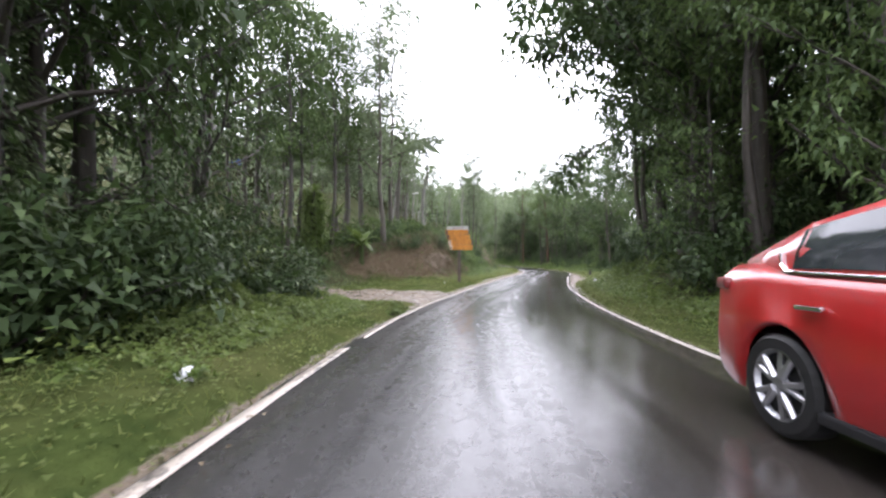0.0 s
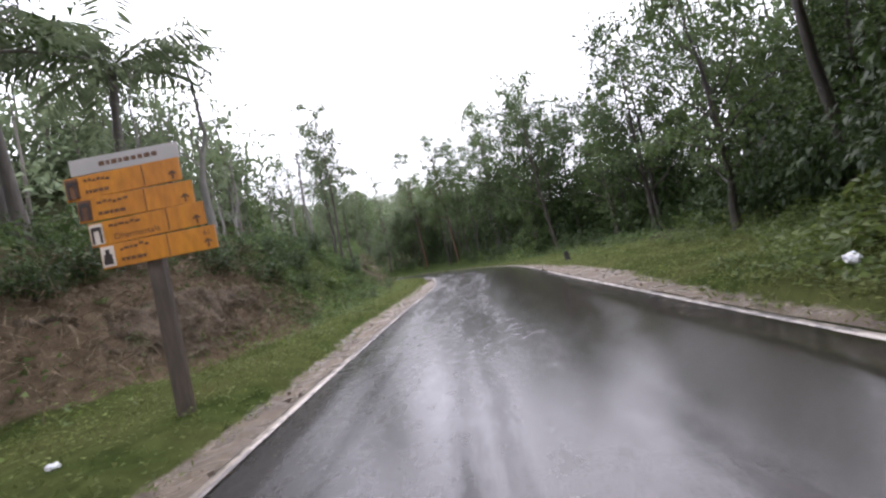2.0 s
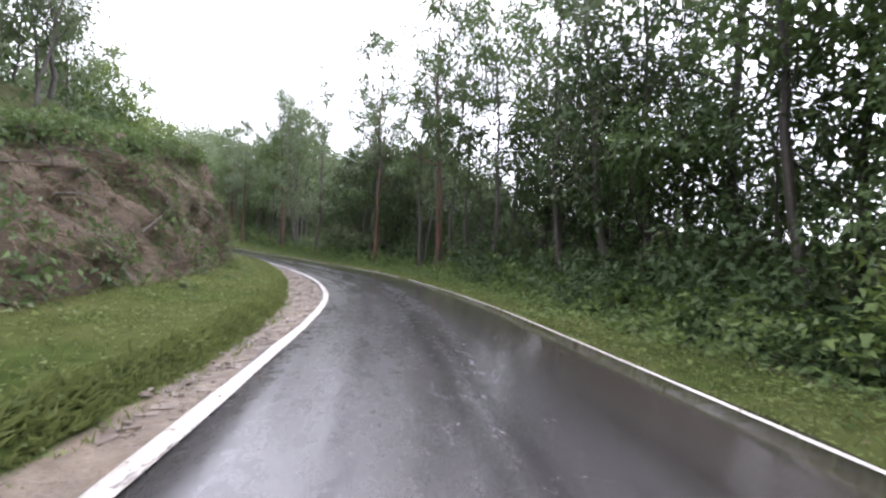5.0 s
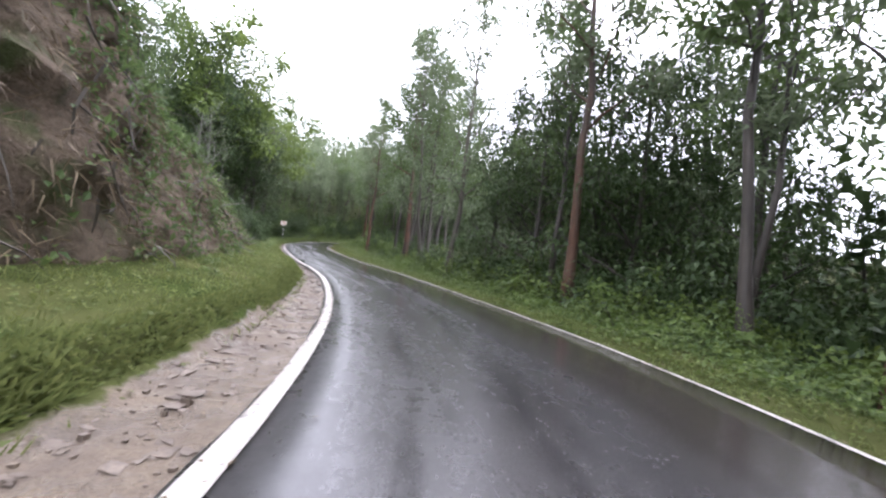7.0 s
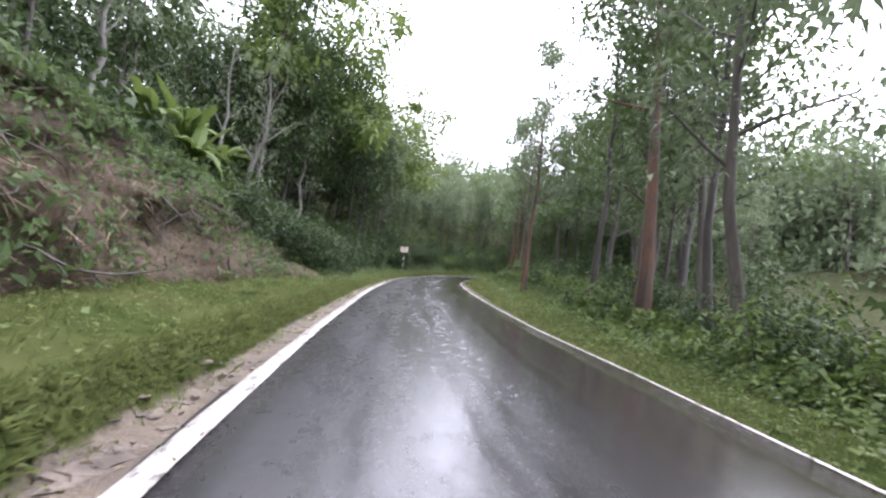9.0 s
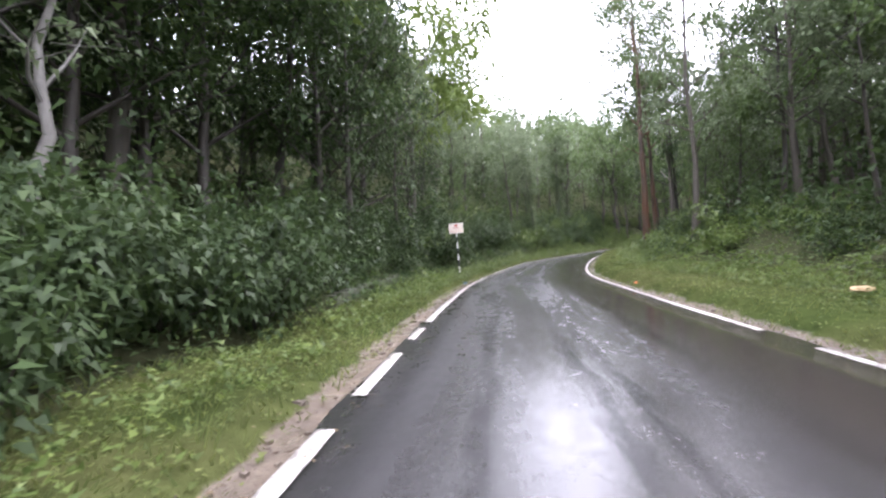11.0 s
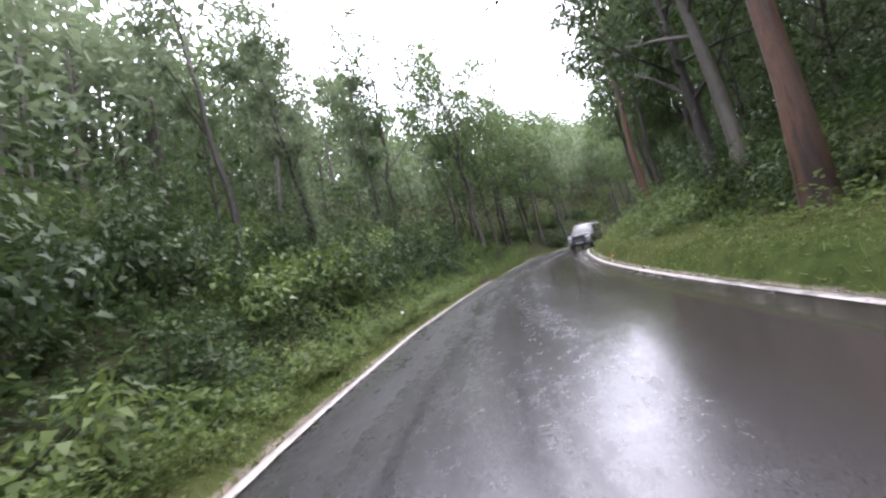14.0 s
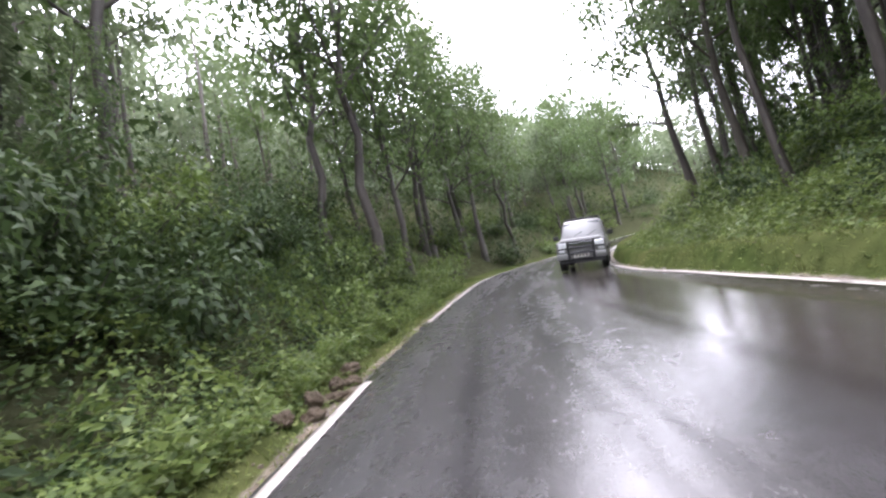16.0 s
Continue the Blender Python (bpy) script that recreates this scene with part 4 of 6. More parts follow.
grove(R, 130, 176, 3.4, 2.6, 6, NEAR[1:], 0.7, 1.0)
grove(R, 158, 168, 2.8, 3.5, 7, BROAD[1:2] + NEAR[1:], 0.9, 1.15)
grove(R, 167, 190, 2.1, 1.6, 6, SLIM[:2] + BROAD[1:2], 0.95, 1.2)
grove(L, 174, 210, 2.0, 1.5, 8, BROAD[1:2] + SMALL, 0.8, 1.1)
grove(L, 180, 214, 1.7, 8, 26, HAZED, 0.75, 1.05)
grove(R, 180, 226, 1.8, 2, 18, HAZED, 0.7, 1.0)


def thicket(side, s0, s1, gap, near, far, kinds, low, high):
    s = s0
    while s < s1:
        at = s + RNG.uniform(-0.5, 0.5) * gap
        stand(kinds, at, side * (edge_of(at, side) + RNG.uniform(near, far)), RNG.uniform(low, high))
        s += gap


stand(BUSH[2:3], 7.4, 5.6, 1.2)
for s, l, size in ((10.2, 7.2, 1.0), (11.2, 8.3, 1.1), (11.9, 6.7, 0.8), (12.3, 9.4, 0.9)):
    stand(SHRUB[:1], s, l, size)
stand(BUSH[2:3], 136.2, -5.6, 1.15)
stand(BUSH[2:3], 133.5, -6.4, 1.3)
stand(BUSH[2:3], 131.6, -6.0, 1.0)
thicket(L, -4, 12.5, 0.6, 0.2, 2.4, BUSH[1:2], 0.8, 1.25)
thicket(L, 1.0, 9.5, 0.55, 0.5, 2.2, HEDGE, 0.8, 1.15)
thicket(L, 26, 50, 1.2, 1.4, 5.0, BUSH[:2] + HEDGE, 0.4, 0.75)
thicket(L, 22, 33, 0.5, 1.7, 3.2, BUSH[:2], 0.35, 0.65)
thicket(L, 1, 13, 0.7, -2.3, -0.2, BUSH[2:], 0.16, 0.34)
thicket(L, 23, 50, 0.9, 1.0, 5.0, BUSH, 0.4, 0.85)
thicket(L, 32, 52, 0.8, -0.2, 3.0, BUSH[:2] + BUSH[3:], 0.28, 0.5)
thicket(L, 76, 103, 1.0, 3.0, 5.5, BUSH, 0.6, 1.1)
thicket(L, 100.0, 111, 0.9, 0.8, 1.9, HEDGE, 0.8, 1.2)
thicket(L, 103, 116, 0.7, 0.5, 2.0, BUSH[1:2] + HEDGE, 0.7, 1.05)
thicket(L, 112, 133, 0.7, 1.2, 4.0, BUSH[1:2] + HEDGE[:1], 0.85, 1.35)
thicket(L, 133, 174, 1.7, 0.6, 4.5, BUSH[:2] + SHRUB, 0.5, 1.1)
thicket(L, 124, 172, 1.0, 1.6, 4.5, HEDGE + HEDGE + SHRUB[1:], 0.8, 1.25)
thicket(L, 122, 172, 1.5, 5.0, 9.0, SHRUB, 0.7, 1.1)
thicket(L, 132, 170, 1.0, -0.1, 0.8, BUSH[2:], 0.3, 0.6)
thicket(L, 164, 176, 0.7, 0.6, 2.4, SHRUB + BUSH[:1], 0.7, 1.1)
thicket(R, 148, 174, 0.9, -0.4, 1.6, SHRUB, 0.5, 0.85)
thicket(R, -6, 16, 1.2, 0.6, 2.5, BUSH, 0.6, 1.1)
thicket(R, 30, 52, 1.5, 1.0, 3.0, BUSH, 0.6, 1.0)
thicket(R, 12, 33, 0.7, 1.6, 4.2, HEDGE, 0.9, 1.25)
thicket(R, 74, 88, 1.0, 4.0, 9.0, HEDGE, 1.2, 1.6)
thicket(R, 68, 107, 1.1, 2.4, 4.2, HEDGE + BUSH[2:3], 0.8, 1.15)
thicket(R, 52, 108, 0.7, 1.3, 2.8, BUSH[:2] + SHRUB[1:] + BUSH[2:3], 0.8, 1.2)
thicket(R, 52, 90, 1.3, 3.5, 7.0, HEDGE, 1.1, 1.6)
thicket(R, 174, 224, 1.3, 0.4, 9.0, SHRUB, 0.9, 1.5)
thicket(L, 167, 215, 1.1, 0.6, 7.0, SHRUB + BUSH[:2], 0.9, 1.5)
thicket(R, 108, 172, 1.6, -1.9, -0.1, BUSH[2:] + SHRUB[:1], 0.2, 0.45)
thicket(R, 24, 44, 1.0, -1.6, 0.4, BUSH[2:] + SHRUB[:1], 0.25, 0.5)
thicket(L, 56, 104, 1.2, -2.0, 0.2, BUSH[2:], 0.18, 0.34)
thicket(R, 108, 132, 1.2, 1.2, 4.0, BUSH[1:] + SHRUB, 0.6, 1.1)
thicket(R, 134, 172, 2.0, -0.8, 1.2, SHRUB + BUSH[2:], 0.4, 0.8)
thicket(R, 132, 172, 0.9, 0.0, 3.0, BUSH[1:2] * 2 + BUSH[2:3] + HEDGE + SHRUB[1:], 0.6, 1.0)
thicket(L, 10.3, 12.9, 0.25, -2.9, -0.5, BUSH[2:], 0.2, 0.32)


def along_sides(rng, n, s0, s1, share):
    """Random stations and sides, with each one's shoulder and verge widths."""
    s = rng.uniform(s0, s1, n)
    side = np.where(rng.uniform(0, 1, n) < share, 1, -1)
    a1, b1, _ = table(LEFT_VERGE, s)
    a2, b2, _ = table(RIGHT_VERGE, s)
    return s, side, np.where(side > 0, a1, a2), np.where(side > 0, b1, b2)


def weeds():
    """Low leafy ground cover on banks and forest floor."""
    soup = Soup()
    rng = np.random.default_rng(5)
    n = 200000
    s, side, a, b = along_sides(rng, n, 0, 172, 0.55)
    far = rng.uniform(0, 1, n) < 0.25
    s = np.where(far, rng.uniform(118, 172, n), s)
    a1, b1, _ = table(LEFT_VERGE, s)
    side, a, b = np.where(far, 1, side), np.where(far | (side > 0), a1, table(RIGHT_VERGE, s)[0]), np.where(far | (side > 0), b1, table(RIGHT_VERGE, s)[1])
    d = np.where((s > 106) | (rng.uniform(0, 1, n) < 0.45), -1.6, -0.4) + rng.uniform(0, 1, n) ** 1.4 * 5.0
    d = np.maximum(d, 0.2 - b * rng.uniform(0.5, 1.0, n))
    bare = (side > 0) & (((s > 19) & (s < 28) & (d < 1.8)) | ((s > 47) & (s < 100) & (d < 3.0)))
    track = (side > 0) & (on_track(s, a + b + d) > 0.3)
    keep = (~bare | (rng.uniform(0, 1, n) < np.where(s < 40, 0.5, 0.2))) & ~track
    s, l, d = s[keep], (side * (half_width(s, side > 0) + a + b + d))[keep], d[keep]
    p = land_at(s, l)
    m = len(s)
    p[:, 2] += rng.uniform(0, 1, m) * 0.08 + rng.uniform(0, 0.4, m) * smooth(2 * ripple(s, l, 0.8)) + rng.uniform(0, 0.3, m) * smooth(3 * ripple(s + 9, l, 0.35))
    way = rng.normal(0, 1, (m, 3)) * [1, 1, 0.3] + [0, 0, 0.2]
    long = rng.uniform(0.045, 0.115, m) * np.where(d < 0.2, 0.75, 1.0) * (1 + 0.5 * smooth(2 * ripple(s + 4, l, 1.4)))
    face = rng.normal(0, 0.4, (m, 3)) + [0, 0, 1]
    edge = d < np.where(s > 132, 1.2, 0.3)
    # plants past the verge take a darker green for the shade under trees
    for name, pick, leaf, label in (("verge_weeds", edge, LEAF_FRESH, "bright leafy weeds along the edge of the verges"), ("undergrowth", ~edge, LEAF_MID, "low leafy green undergrowth on the banks")):
        soup = Soup()
        sprigs(soup, p[pick], way[pick], face[pick], long[pick], long[pick] * 0.65)
        tagged(new(name, soup.mesh(name, leaf)), label, "undergrowth", kind="stuff")


def leafy_cover(name, label, leaf, seed, n, side, s0, s1, inner, outer, tall, size):
    """Creepers and low shrubs that mound over a bank: leaves laid on a billowing surface."""
    rng = np.random.default_rng(seed)
    s = rng.uniform(s0, s1, n)
    d = inner + (outer - inner) * rng.uniform(0, 1, n) ** 1.15
    a, b, _ = table(LEFT_VERGE if side > 0 else RIGHT_VERGE, s)
    out = half_width(s, side > 0) + a + b + d

    def top(s, out, d):
        mound = 0.55 * smooth(0.5 + 0.9 * ripple(s, out * 1.2, 0.75)) + 0.3 * smooth(0.5 + 1.1 * ripple(s + 7, out, 0.33)) + 0.35 * smooth(0.4 + 0.9 * ripple(s + 3, out, 2.1))
        return tall * (0.12 + mound) * smooth(0.15 + (d - inner) / 1.6)

    h = top(s, out, d)
    along, across = (top(s + 0.08, out, d) - h) / 0.08, (top(s, out + 0.08, d + 0.08) - h) / 0.08
    p = land_at(s, side * out)
    p[:, 2] += h * (1 - 0.4 * rng.uniform(0, 1, n) ** 2) + rng.normal(0, 0.02, n)
    ahead = np.stack([np.interp(s, ROAD_S, ROAD_T[:, k]) for k in range(2)], 1)
    aside = side * np.stack([np.interp(s, ROAD_S, ROAD_N[:, k]) for k in range(2)], 1)
    face = np.concatenate([-ahead * along[:, None] - aside * across[:, None], np.ones((n, 1))], 1)
    face = unit(face) + rng.normal(0, 0.28, (n, 3))
    way = rng.normal(0, 1, (n, 3)) * [1, 1, 0.4] + [0, 0, -0.15]
    way = way - unit(face) * (way * unit(face)).sum(1, keepdims=True) * 0.7
    long = size * rng.uniform(0.5, 1.35, n) * (0.7 + 0.7 * smooth(0.5 + ripple(s + 11, out, 0.9)))
    soup = Soup()
    leaves(soup, p, way, face, long, long * rng.uniform(0.45, 0.7, n))
    tagged(new(name, soup.mesh(name, leaf)), label, "undergrowth", kind="stuff")


def understory():
    """Saplings and hanging growth that close the forest below its crowns."""
    soup = Soup()
    rng = np.random.default_rng(15)
    n = 115000
    s, side, a, b = along_sides(rng, n, -6, 226, 0.48)
    d = 2.2 + rng.uniform(0, 1, n) ** 1.3 * 17
    open_ground = (side > 0) & (s > 11) & (s < 74)
    falling = (side < 0) & (s > 84) & (s < 112) & (d > 6.5)
    keep = ~(open_ground & (rng.uniform(0, 1, n) < 0.85)) & ~falling
    s, l, d = s[keep], (side * (half_width(s, side > 0) + a + b + d))[keep], d[keep]
    p = land_at(s, l)
    m = len(s)
    top = 0.8 + np.where((side[keep] > 0) & (s > 112), 4.2, 2.6) * smooth(0.5 + 0.9 * ripple(s, l, 1.9)) * smooth(d / 6)
    p[:, 2] += top * rng.uniform(0, 1, m) ** 0.8
    way = rng.normal(0, 1, (m, 3)) - [0, 0, 0.5]
    long = rng.uniform(0.15, 0.34, m)
    sprigs(soup, p, way, rng.normal(0, 0.6, (m, 3)) + [0, 0, 1], long, long * 0.6)
    # thick growth behind the front row, side track to bend, coloured dark as shade
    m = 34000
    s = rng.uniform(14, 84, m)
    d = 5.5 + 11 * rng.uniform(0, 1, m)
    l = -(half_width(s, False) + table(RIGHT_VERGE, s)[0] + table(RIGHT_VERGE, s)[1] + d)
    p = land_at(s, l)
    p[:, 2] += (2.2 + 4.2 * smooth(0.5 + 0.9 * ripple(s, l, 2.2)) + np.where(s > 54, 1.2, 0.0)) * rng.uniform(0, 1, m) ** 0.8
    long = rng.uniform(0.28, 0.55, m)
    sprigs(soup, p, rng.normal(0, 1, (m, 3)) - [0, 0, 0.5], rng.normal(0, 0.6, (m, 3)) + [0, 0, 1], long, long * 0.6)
    tagged(new("understory", soup.mesh("understory", LEAF_DARK_SHADED)), "tangled saplings and shrubs under the forest, leaves darkened as shade", "undergrowth", kind="stuff")


def grass():
    soup = Soup()
    rng = np.random.default_rng(6)
    n = 290000
    s, side, a, b = along_sides(rng, n, 0, 168, 0.5)
    d = a - 0.15 + (b + 0.8) * rng.uniform(0, 1, n)
    keep = ~((side > 0) & (on_track(s, d) > 0.5))
    keep &= ripple(s, d * 2, 0.7) + rng.normal(0, 0.5, n) > -0.4
    s, l = s[keep], (side * (half_width(s, side > 0) + d))[keep]
    p = land_at(s, l, -0.01)
    m = len(s)
    bunch = smooth(0.5 + 1.2 * ripple(s, l, 0.45))
    low = rng.uniform(0, 1, m) < np.where(s < 50, 0.72, 0.45)
    way = np.where(low[:, None], rng.normal(0, 1, (m, 3)) * [1, 1, 0.25] + [0, 0, 0.25], rng.normal(0, 0.6, (m, 3)) * [1, 1, 0] + [0, 0, 1.0])
    face = np.where(low[:, None], rng.normal(0, 0.35, (m, 3)) + [0, 0, 1], rng.normal(0, 1, (m, 3)) * [1, 1, 0.2])
    long = np.where(low, rng.uniform(0.03, 0.065, m), rng.uniform(0.05, 0.11, m) * (0.6 + 0.7 * bunch + 0.6 * smooth(3 * ripple(s, l, 0.9))))
    p[:, 2] += np.where(low, rng.uniform(0.0, 0.05, m) + 0.05 * bunch, 0.0)
    sprigs(soup, p, way, face, long, np.where(low, long * 0.8, rng.uniform(0.012, 0.028, m)))
    # the overhanging fringe of the raised verge
    n = 34000
    s = rng.uniform(48, 106, n)
    a, _, _ = table(LEFT_VERGE, s)
    l = half_width(s) + a + 0.08 + 0.4 * rng.uniform(0, 1, n) ** 1.5
    p = land_at(s, l, 0.0)
    road_side = land_at(s, l - 0.5) - p
    way = unit(road_side * [1, 1, 0]) * rng.uniform(0.1, 0.9, n)[:, None] + rng.normal(0, 0.35, (n, 3)) + [0, 0, 0.55]
    sprigs(soup, p, way, rng.normal(0, 1, (n, 3)) * [1, 1, 0.4], rng.uniform(0.05, 0.11, n) * (0.7 + 0.8 * smooth(2 * ripple(s, l, 0.5))), rng.uniform(0.025, 0.06, n))
    tagged(new("grass", soup.mesh("grass", GRASS)), "short bright-green grass and weeds on the road verges", "grass", kind="stuff")


def far_woods():
    """Distant forest behind the roadside trees."""
    soup, poles = Soup(), Soup()
    rng = np.random.default_rng(8)
    for _ in range(620):
        s, side = rng.uniform(-29, 226), rng.choice([1, -1])
        if side < 0 and 50 < s < 122 or side > 0 and 4 < s < 64 and rng.uniform() < 0.93:
            continue
        d = rng.uniform(17, 36)
        p = land_at(s, side * d)
        h = rng.uniform(9, 17)
        tube(poles, [p - [0, 0, 0.5], p + [0.2, 0, h * 0.5], p + [0, 0.2, h * 0.9]], [0.16, 0.12, 0.03], 5)
        k = 270
        off = rng.normal(0, 1, (k, 3))
        lumps = rng.normal(0, 1, (11, 3)) * [1.7, 1.7, h * 0.24] + [0, 0, h * 0.5]
        base = p + lumps[rng.integers(0, 11, k)] + off * [0.7, 0.7, 0.6]
        sprigs(soup, base, unit(off) + rng.normal(0, 0.5, (k, 3)), rng.normal(0, 0.5, (k, 3)) + [0, 0, 1], rng.uniform(0.45, 0.85, k), rng.uniform(0.3, 0.5, k))
    # the woods run on past the end of the road and over the hills
    for _ in range(440):
        if rng.uniform() < 0.5:
            x, y = rng.uniform(-45, 85), rng.uniform(200, 285)
        else:
            s, side = rng.uniform(-20, 226), rng.choice([1, -1])
            if side < 0 and 48 < s < 124 or side > 0 and 4 < s < 60:
                continue
            x, y, _ = road_at(s, side * rng.uniform(36, 62))
        if min(np.hypot(ROAD_P[:, 0] - x, ROAD_P[:, 1] - y)) < 9:
            continue
        hit = LAND.ray_cast(Vector((x, y, 200)), Vector((0, 0, -1)))[0]
        if hit is None:
            continue
        p, h, k = np.array(hit), rng.uniform(9, 15), 170
        off = rng.normal(0, 1, (k, 3))
        lumps = rng.normal(0, 1, (10, 3)) * [2.0, 2.0, h * 0.25] + [0, 0, h * 0.45]
        sprigs(soup, p + lumps[rng.integers(0, 10, k)] + off * [0.9, 0.9, 0.8], unit(off) + rng.normal(0, 0.5, (k, 3)), rng.normal(0, 0.5, (k, 3)) + [0, 0, 1], rng.uniform(0.7, 1.3, k), rng.uniform(0.4, 0.75, k))
        tube(poles, [p - [0, 0, 0.5], p + [0.2, 0, h * 0.5], p + [0, 0.2, h * 0.9]], [0.16, 0.12, 0.03], 5)
    # no real mist here: the pale leaf colour carries it
    tagged(new("far_woods", soup.mesh("far_woods", LEAF_GREY_HAZE)), "distant forest trees behind the roadside, mist put into their leaf colour", "woods", kind="stuff")
    tagged(new("far_trunks", poles.mesh("far_trunks", BARK_GREY)), "thin distant tree trunks in the woods", "woods", kind="stuff")


def crest_scrub():
    """Thick scrub along the brow of the slopes, far behind the trees."""
    soup = Soup()
    rng = np.random.default_rng(16)
    n = 52000
    s, side, a, b = along_sides(rng, n, -12, 226, 0.62)
    d = rng.uniform(22, 36, n)
    keep = ~((side < 0) & (s > 50) & (s < 124)) & ~((side > 0) & (s > 6) & (s < 66))
    s, l, d = s[keep], (side * d)[keep], d[keep]
    m = len(s)
    p = land_at(s, l)
    p[:, 2] += (1.5 + 5.5 * smooth(0.5 + ripple(s, l, 3.0))) * rng.uniform(0, 1, m) ** 0.9
    sprigs(soup, p, rng.normal(0, 1, (m, 3)) - [0, 0, 0.4], rng.normal(0, 0.6, (m, 3)) + [0, 0, 1], rng.uniform(0.5, 1.0, m), rng.uniform(0.25, 0.45, m))
    # greyed leaves again stand for distance haze on the brow
    tagged(new("crest_scrub", soup.mesh("crest_scrub", LEAF_GREY_HAZE)), "thick scrub along the brow of the hill, greyed for haze", "undergrowth", kind="stuff")


weeds()
COVER = "lush creepers and low shrubs mounded over the bank"
leafy_cover("bank_creepers", COVER, LEAF_MID, 61, 30000, L, 118, 172, 0.1, 6.0, 1.05, 0.105)
leafy_cover("bank_creepers", COVER, LEAF_FRESH, 62, 18000, L, 145, 172, -0.6, 4.5, 0.8, 0.1)
leafy_cover("verge_plants", "low bright leafy plants on the grass verge", LEAF_FRESH, 69, 12000, L, 4.5, 12.9, -1.9, 1.6, 0.42, 0.09)
leafy_cover("bank_creepers", COVER, LEAF_MID, 67, 9000, L, 19.5, 32, 1.8, 7.0, 0.9, 0.16)
# these two covers are darkened in colour to stand for tree shade
leafy_cover("bank_creepers", COVER, LEAF_DARK_SHADED, 68, 38000, L, 118, 170, 0.1, 5.0, 1.15, 0.12)
leafy_cover("bank_creepers", COVER, LEAF_DARK_SHADED, 71, 16000, R, 126, 174, -0.5, 3.5, 0.9, 0.12)
leafy_cover("bank_creepers", COVER, LEAF_BIG, 63, 16000, R, 110, 174, -0.9, 4.0, 0.6, 0.105)
leafy_cover("bank_creepers", COVER, LEAF_FRESH, 70, 15000, R, 149, 176, -1.9, 2.2, 0.75, 0.1)
leafy_cover("bank_creepers", COVER, LEAF_MID, 64, 12000, L, 31, 52, -0.3, 4.5, 0.55, 0.13)
leafy_cover("roadside_creepers", "bright creepers mounded along the foot of the trees", LEAF_FRESH, 65, 9000, R, 9, 34, -0.5, 1.6, 0.5, 0.12)
leafy_cover("roadside_creepers", "bright creepers mounded along the foot of the trees", LEAF_BIG, 66, 27000, R, 54, 108, 0.3, 3.2, 0.95, 0.115)
understory()
crest_scrub()
grass()
far_woods()


# ---- cut earth cliff and its dry growth ----
def earth_material():
    m = Shade("cut_earth")
    big, mid, fine = m.noise(0.6, 4.0), m.noise(3.0, 6.0, 0.7, stretch=(1, 1, 1.6)), m.noise(18.0, 5.0, 0.7)
    c = m.mix(m.ramp(big, 0.35, 0.65), (0.095, 0.07, 0.047), (0.16, 0.122, 0.085))
    c = m.mix(m.ramp(mid, 0.45, 0.7), c, (0.055, 0.045, 0.03))
    c = m.mix(m.ramp(m.noise(1.1, 5.0), 0.55, 0.68, 0, 0.85), c, (0.055, 0.075, 0.022))
    c = m.mix(m.ramp(fine, 0.5, 0.8, 0, 0.7), c, (0.04, 0.03, 0.02))
    m.bump(m.math("ADD", mid, m.math("MULTIPLY", fine, 0.6)), 1.0, 0.12)
    return m.done(c, 0.85, 0.0, 0.2)


EARTH = earth_material()


def rugged(x, y, z):
    return noise.fractal(Vector((x, y, z)), 0.9, 2.1, 5)


def cliff_height(s):
    return np.interp(s, [46, 50, 57, 63, 70, 74, 77.5, 80, 86, 93, 99, 104], [0.5, 1.5, 3.0, 4.1, 5.0, 5.4, 4.9, 3.7, 3.4, 3.0, 2.3, 0.6])


def cliff_point(s, v):
    """v runs from the foot (0) up the face (0.8) and back on to the land (1)."""
    a, b, _ = table(LEFT_VERGE, s)
    lean = np.interp(s, [46, 56, 63, 68, 72, 75, 78, 82, 95, 104], [3.0, 3.0, 2.8, 2.5, 2.1, 1.9, 2.0, 2.0, 2.2, 2.6])
    up = min(v / 0.8, 1.0)
    bulge = -0.5 * math.sin(up * 2.6) * np.interp(s, [60, 68, 76, 80], [0.0, 0.45, 0.7, 0.1])
    d = a + b - 0.25 + lean * up + bulge + max(0, v - 0.8) * 14
    h = cliff_height(s)
    z = h * (up**0.9) - max(0, v - 0.8) * 1.2
    r = rugged(s * 0.7, d * 0.5, z * 0.8)
    p = road_at(s, half_width(s) + d - 0.62 * r * min(1, v * 4))
    p[2] += z + 0.25 + 0.3 * rugged(s * 0.9, 7.0, z) * up
    return p


